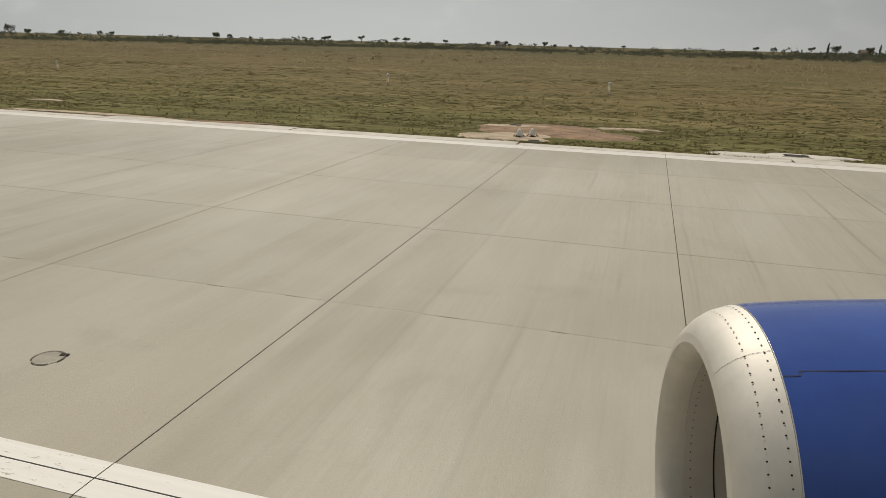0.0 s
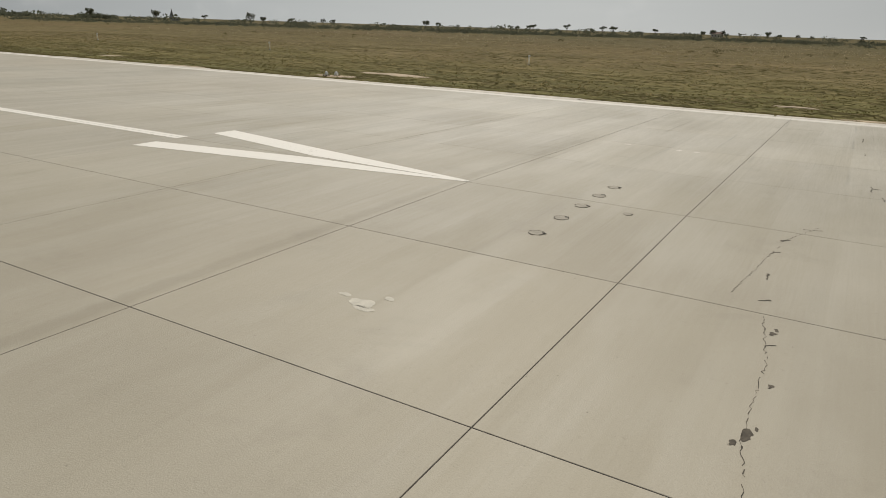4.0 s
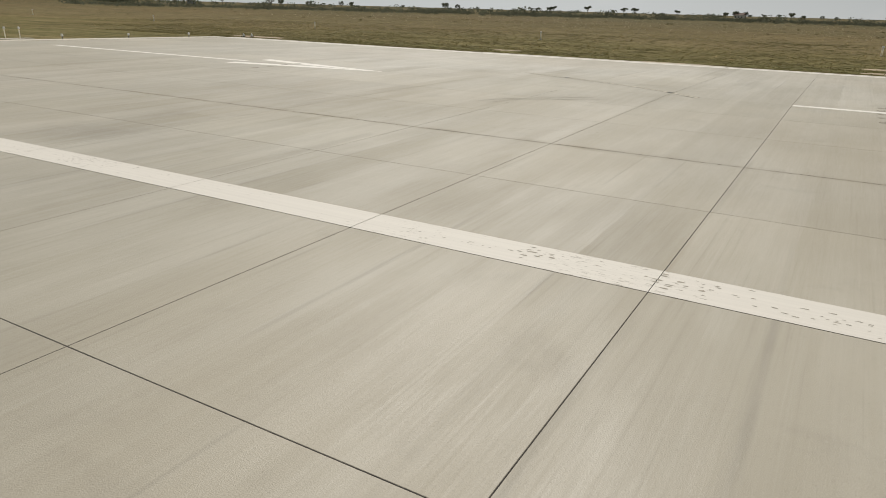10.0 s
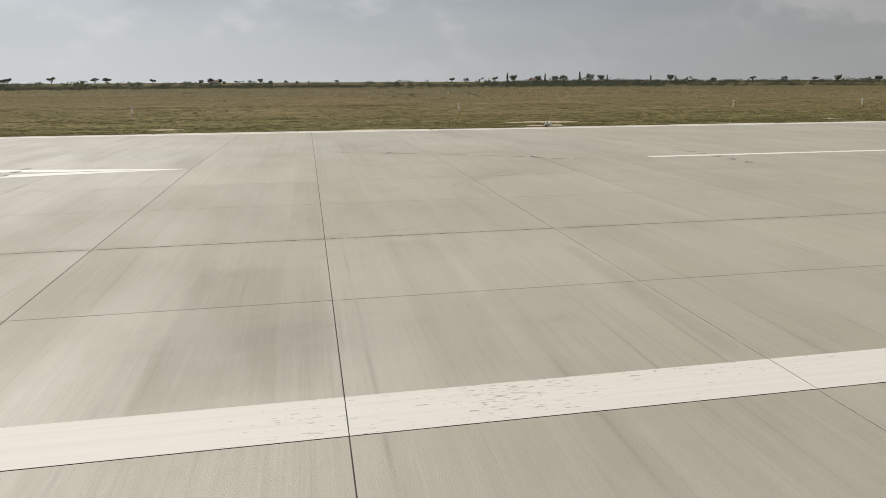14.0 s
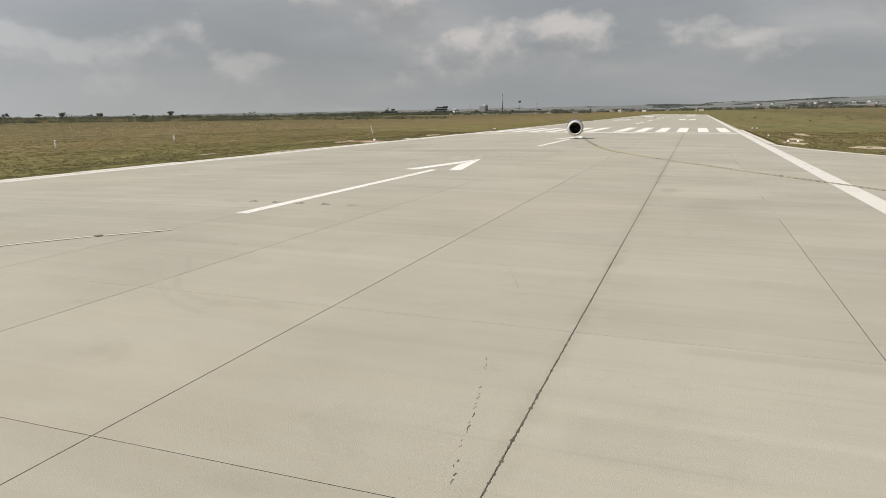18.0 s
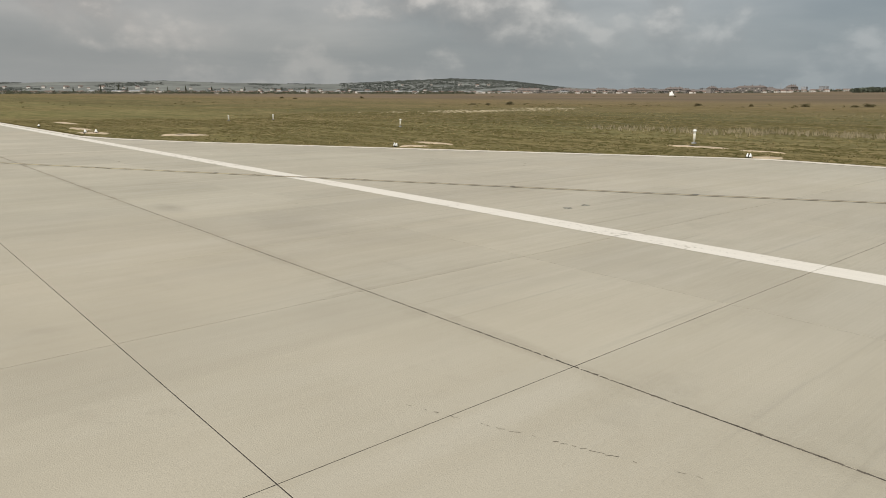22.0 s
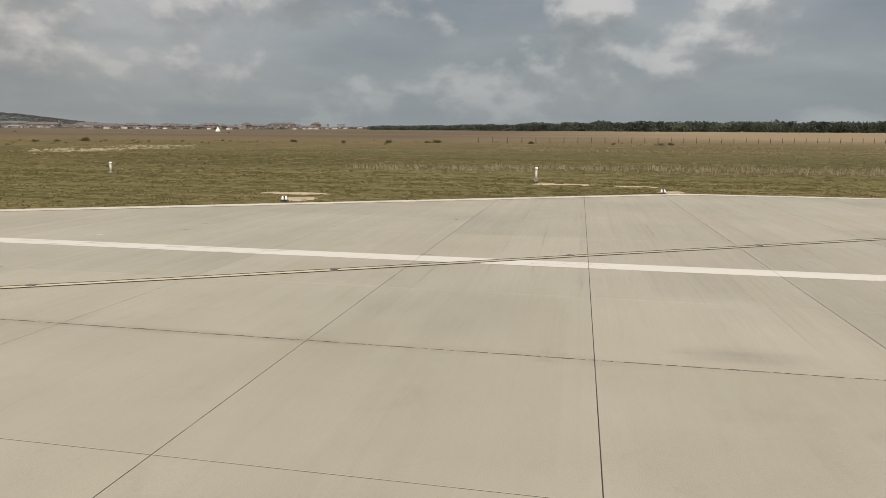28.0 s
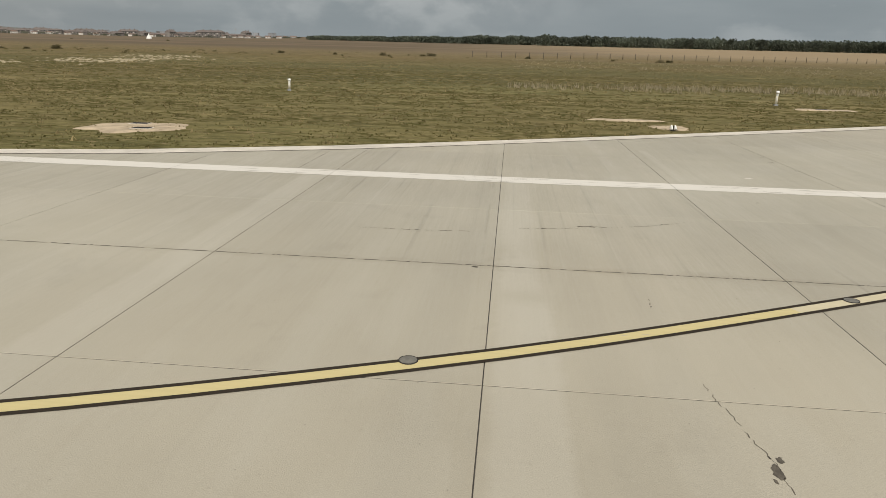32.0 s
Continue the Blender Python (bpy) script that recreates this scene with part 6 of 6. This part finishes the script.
def stepped_block(name, label, category, steps, deg, dist):
    """A flat-roofed building in steps (x0, x1, height), each with a band of windows and a parapet."""
    t = thing(name, label, category, "airport buildings")
    for i, (x0, x1, h) in enumerate(steps):
        bm = bmesh.new()
        box(bm, x0, x1, -8 + i, 8 - i, -2, h)
        part("wall", bm, M_DUSK, t)
        bm = bmesh.new()
        box(bm, x0 - 0.3, x1 + 0.3, -8.3 + i, 8.3 - i, h, h + 0.7)
        part("parapet", bm, M_WALL, t)
        for k in range(int((x1 - x0) // 4)):
            for side_y in (-1, 1):
                bm = bmesh.new()
                box(bm, x0 + 0.6 + 4 * k, x0 + 3.6 + 4 * k, side_y * (8 - i) - 0.1, side_y * (8 - i) + 0.1, h - 2.6, h - 0.8)
                part("window", bm, M_WINDOW, t)
    t.location, t.rotation_euler = bearing_spot(deg, dist, 0, -16), (0, 0, radians(90 + deg))


M_DUSK = material("dark grey cladding", plain((0.13, 0.135, 0.14), 0.2, 0.2), 0.8)
stepped_block("terminal_building", "dark grey stepped airport terminal with glazed bands", "terminal", [(-26, 22, 7.5), (-15, 12, 12.5), (-6, 8, 16.0)], 20.3, 1470)
stepped_block("airport_office", "dark flat-roofed airport office with pale parapet", "building", [(-15, 14, 8.0), (-9, -2, 13.0), (5, 10, 11.5)], 24.4, 1470)
stepped_block("cargo_shed", "low dark cargo shed beyond the airfield", "shed", [(-40, 40, 5.5), (8, 30, 8.0)], 15.2, 1480)
stepped_block("fire_station", "small dark flat-roofed fire station far off", "building", [(-16, 16, 6.0), (-4, 4, 9.5)], 12.2, 1470)


def domed_hall():
    t = thing("domed_hall", "small pale domed hall beside the terminal", "building")
    bm = bmesh.new()
    lathe(bm, [(0, -2), (7, -2), (7, 8), (0, 8)], 14)
    part("wall", bm, M_WALL, t)
    bm = bmesh.new()
    lathe(bm, [(0, 8), (7.4, 8)] + [(7.4 * math.cos(a * 0.2618), 8 + 5.5 * math.sin(a * 0.2618)) for a in range(1, 6)] + [(0, 13.5)], 14)
    part("dome", bm, M_GREYWALL, t)
    t.location = bearing_spot(19.05, 1560, 0, -16)


domed_hall()


def perimeter_wall():
    t = thing("perimeter_wall", "long low pale wall in front of the airport buildings", "wall")
    ends = [Vector(bearing_spot(19.6 - 0.85 * i, 1340, 0, -16)) for i in range(11)]
    for a, b in zip(ends, ends[1:]):
        bm = bmesh.new()
        way = (b - a).normalized()
        side = Vector((-way.y, way.x, 0)) * 0.15
        v = [bm.verts.new(p + q) for p in (a + way * 0.3, b - way * 0.3) for q in (side + Vector((0, 0, -1)), -side + Vector((0, 0, -1)), -side + Vector((0, 0, 2.3)), side + Vector((0, 0, 2.3)))]
        for q in ((0, 1, 2, 3), (7, 6, 5, 4), (0, 4, 5, 1), (1, 5, 6, 2), (2, 6, 7, 3), (3, 7, 4, 0)):
            bm.faces.new([v[n] for n in q])
        part("panel", bm, M_WALL, t)


perimeter_wall()
shrub_belt("airport_trees", "dark trees among the airport buildings", [(8.0, 27.5, 1385, 1450, 420), (19.5, 22.5, 1380, 1450, 90), (24.0, 29.0, 1360, 1450, 120)], M_LEAF, 43, 3.0, 6.5)


def chimney(deg, dist, h, r, label):
    t = thing("chimney", label, "chimney", "industrial chimneys on the horizon")
    bm = bmesh.new()
    lathe(bm, [(0, -2), (r, -2), (r * 0.55, h), (0, h)], 14)
    part("stack", bm, M_GREYWALL, t)
    bm = bmesh.new()
    lathe(bm, [(r * 0.56, h - 6), (r * 0.66, h - 6), (r * 0.62, h - 2), (r * 0.55, h - 2)], 14)
    part("band", bm, M_ROOF, t)
    t.location = bearing_spot(deg, dist, 0, -16)


far_tower()
chimney(15.2, 2400, 66, 3.0, "tall grey industrial chimney on the horizon")
chimney(12.4, 2400, 34, 2.0, "short grey industrial chimney on the horizon")
chimney(24.6, 1700, 20, 2.0, "low boiler house chimney beyond the airfield")


def silo():
    t = thing("grain_silo", "pale grey grain silo with a domed top", "silo")
    bm = bmesh.new()
    box(bm, -18, -12, -9, 9, -2, 22)
    part("lift_shaft", bm, M_GREYWALL, t)
    for x in (-4, 8):
        bm = bmesh.new()
        lathe(bm, [(0, -2), (8, -2), (8, 22 if x < 0 else 17), (5, 27 if x < 0 else 21), (0, 29 if x < 0 else 23)], 18)
        part("bin", bm, M_GREYWALL, t).location = (0, x, 0)
    t.location = bearing_spot(16.7, 2100, 0, -16)


silo()


def water_tower():
    t = thing("water_tower", "dark mushroom-shaped water tower on the horizon", "water tower")
    bm = bmesh.new()
    lathe(bm, [(0, -2), (2.2, -2), (1.6, 30), (0, 30)], 12)
    part("stem", bm, M_GREYWALL, t)
    bm = bmesh.new()
    lathe(bm, [(0, 33), (1.8, 33), (5.0, 37), (4.8, 39.5), (0, 41)], 16)
    part("tank", bm, M_METAL, t)
    t.location = bearing_spot(13.8, 2300, 0, -16)


water_tower()
town("long", 5, "long low grey airport hangar beyond the grass", "airport buildings", 16, 27, 8, 1400, 1700, 1.15)


def chapel():
    t = thing("white_tent", "white pointed tent-like building on the plain", "tent")
    bm = bmesh.new()
    v = [bm.verts.new(p) for p in ((-9, -7, -1), (9, -7, -1), (9, 7, -1), (-9, 7, -1), (-9, -7, 1.6), (9, -7, 1.6), (9, 7, 1.6), (-9, 7, 1.6), (0.8, 0, 13.5))]
    for q in ((0, 1, 5, 4), (1, 2, 6, 5), (2, 3, 7, 6), (3, 0, 4, 7), (4, 5, 8), (5, 6, 8), (6, 7, 8), (7, 4, 8)):
        bm.faces.new([v[i] for i in q])
    part("canopy", bm, M_LAMP, t)
    bm = bmesh.new()
    lathe(bm, [(0, 13), (0.25, 13), (0.2, 17), (0, 17)], 6)
    part("mast", bm, M_METAL, t)
    t.location = bearing_spot(-60.2, 1000, 25, -4)
    t.scale = (0.3, 0.3, 0.5)


chapel()


def fence():
    t = thing("wire_fence", "long rusty post-and-wire fence across the field", "fence")
    a, b = Vector((75, -275, 0)), Vector((-330, -455, 0))
    n = 74
    posts = []
    bm = bmesh.new()
    lathe(bm, [(0.0, -0.4), (0.13, -0.4), (0.12, 2.3), (0.0, 2.32)], 6)
    me = None
    for i in range(n):
        p = a.lerp(b, i / (n - 1))
        z = terrain(p.x, p.y)
        posts.append(Vector((p.x, p.y, z)))
        if me is None:
            ob = part("fence_post", bm, M_BARK, t)
            me = ob.data
        else:
            ob = new("fence_post", me)
            ob.parent = t
        ob.location = posts[-1]
        ob.rotation_euler = (0, radians(3 * math.sin(i * 1.7)), 0)
    for h in (0.5, 1.2, 1.9):
        bm = bmesh.new()
        for p, q in zip(posts, posts[1:]):
            limb(bm, p + Vector((0, 0, h)), q + Vector((0, 0, h)), 0.012, 0.012, 3)
        part("wire", bm, M_METAL, t)


fence()


# grass tufts and straw
def tufts(name, label, mat, seed, zones, lo, hi, lean=0.5, blades=4, wide=(0.02, 0.07), clumped=0.0):
    rnd = np.random.default_rng(seed)
    spots = []
    for x0, x1, y0, y1, n in zones:
        for x, y in zip(rnd.uniform(x0, x1, n).tolist(), rnd.uniform(y0, y1, n).tolist()):
            if clumped and noise.noise(Vector((x * 0.22, y * 0.4, seed))) + 0.5 * noise.noise(Vector((x * 0.9, y * 1.2, seed))) < clumped - 0.5:
                continue
            if -23.0 < y < 23.7 or (y < 0 and paved(x, y + 0.9)):
                continue
            spots.append((x, y, terrain(x, y)))
    at = np.repeat(np.array(spots), blades, axis=0)
    n = len(at)
    at[:, :2] += rnd.normal(0, 0.12, (n, 2))
    a, h, w = rnd.uniform(0, 6.28, n), rnd.uniform(lo, hi, n), rnd.uniform(wide[0], wide[1], n)
    side = np.stack([w * np.cos(a), w * np.sin(a), np.zeros(n)], 1)
    foot = at - np.array([0, 0, 0.02])
    tip = at + np.stack([rnd.normal(0, 1, n) * h * lean * 2.0, rnd.normal(0, 1, n) * h * lean, h], 1)
    verts = np.stack([foot - side, foot + side, tip], 1).reshape(-1, 3)
    faces = np.arange(n * 3).reshape(-1, 3)
    return tagged(from_lists(name, verts.tolist(), faces.tolist(), mat), label, "grass", kind="stuff")


def in_bare(x, y):
    return any(((x - cx) / rx) ** 2 + ((y - cy) / ry) ** 2 < 0.9 for cx, cy, rx, ry, _ in PATCHES)


def cushions(name, label, seed, zones):
    """Low cushions of mown grass, flat-sided mounds of many sizes."""
    rnd = np.random.default_rng(seed)
    spots = []
    for x0, x1, y0, y1, n in zones:
        for x, y in zip(rnd.uniform(x0, x1, n).tolist(), rnd.uniform(y0, y1, n).tolist()):
            if noise.noise(Vector((x * 0.05, y * 0.6, seed))) + 0.6 * noise.noise(Vector((x * 0.2, y * 1.1, seed))) < -0.12:
                continue
            if -23.0 < y < 24.0 or (y < 0 and paved(x, y + 1.0)) or (in_bare(x, y) and (x * 7.3 + y * 3.1) % 1.0 > 0.08):
                continue
            spots.append((x, y, terrain(x, y)))
    at = np.array(spots)
    n, seg = len(at), 6
    grow = 0.6 + np.abs(at[:, 1]) / 70.0
    r = rnd.uniform(0.07, 0.24, n) * np.minimum(grow, 2.6)
    h = rnd.uniform(0.012, 0.045, n) * np.minimum(grow, 1.8)
    turn = rnd.uniform(0, 6.28, n)
    long = rnd.uniform(1.0, 3.6, n)
    rim = []
    for k in range(seg):
        a = turn + 2 * math.pi * k / seg
        reach = r * rnd.uniform(0.6, 1.4, n)
        rim.append(at + np.stack([np.cos(a) * reach * long, np.sin(a) * reach, np.full(n, -0.02)], 1))
    top = at + np.stack([rnd.normal(0, 0.25, n) * r, rnd.normal(0, 0.25, n) * r, h], 1)
    verts = np.stack(rim + [top], 1).reshape(-1, 3)
    first = np.arange(n)[:, None] * (seg + 1)
    faces = np.concatenate([np.stack([first[:, 0] + k, first[:, 0] + (k + 1) % seg, first[:, 0] + seg], 1) for k in range(seg)])
    return tagged(from_lists(name, verts.tolist(), faces.tolist(), M_BLADE), label, "grass", kind="stuff")


cushions("mown_grass", "mown grass in uneven olive and straw cushions beside the pavement", 14, [(-60, 130, 23.9, 32, 15000), (-80, 140, 32, 50, 13000), (-110, 170, 50, 90, 9000), (28, 130, -50, -23.9, 15000), (-10, 120, -64, -49.5, 11000), (-40, 140, -110, -64, 11000)])
tufts("grass_tufts", "short olive green grass tufts beside the pavement", M_BLADE, 7, [(-60, 140, 23.5, 24.2, 4000), (66, 140, -23.9, -23.3, 900)], 0.03, 0.08, 0.5)
tufts("meadow_grass", "uneven taller grass blades, olive green and straw, over the meadow", M_BLADE, 12, [(-60, 130, 23.9, 34, 5000), (-80, 140, 34, 62, 8000), (-110, 170, 62, 110, 9000), (28, 130, -50, -23.9, 7000), (-10, 120, -64, -49.5, 6000), (-40, 140, -110, -64, 9000), (-90, 170, -190, -110, 11000), (-140, 200, 110, 190, 11000)], 0.03, 0.10, 0.35, 3, (0.03, 0.09), 0.3)
tufts("pale_weeds", "pale dry weeds scattered over the rough grassland", M_STALK, 9, [(-160, 260, 130, 300, 1700), (20, 260, 90, 200, 800), (-120, 60, -240, -150, 900)], 0.15, 0.5, 0.5, 3, (0.03, 0.10))
tufts("straw_tufts", "taller pale dry grass stalks in the meadow", M_TAN, 8, [(-80, 140, 30, 140, 2600), (-40, 130, -150, -52, 3400), (30, 110, -50, -26, 300), (-20, 60, -92, -84, 500)], 0.05, 0.2)
tufts("tall_stalks", "upright pale dry stalks in a loose row across the meadow", M_STALK, 10, [(-30, 46, -83, -77, 620), (40, 60, -79, -72, 120), (-10, 30, -90, -84, 120)], 0.25, 0.65, 0.15)
build_slabs()
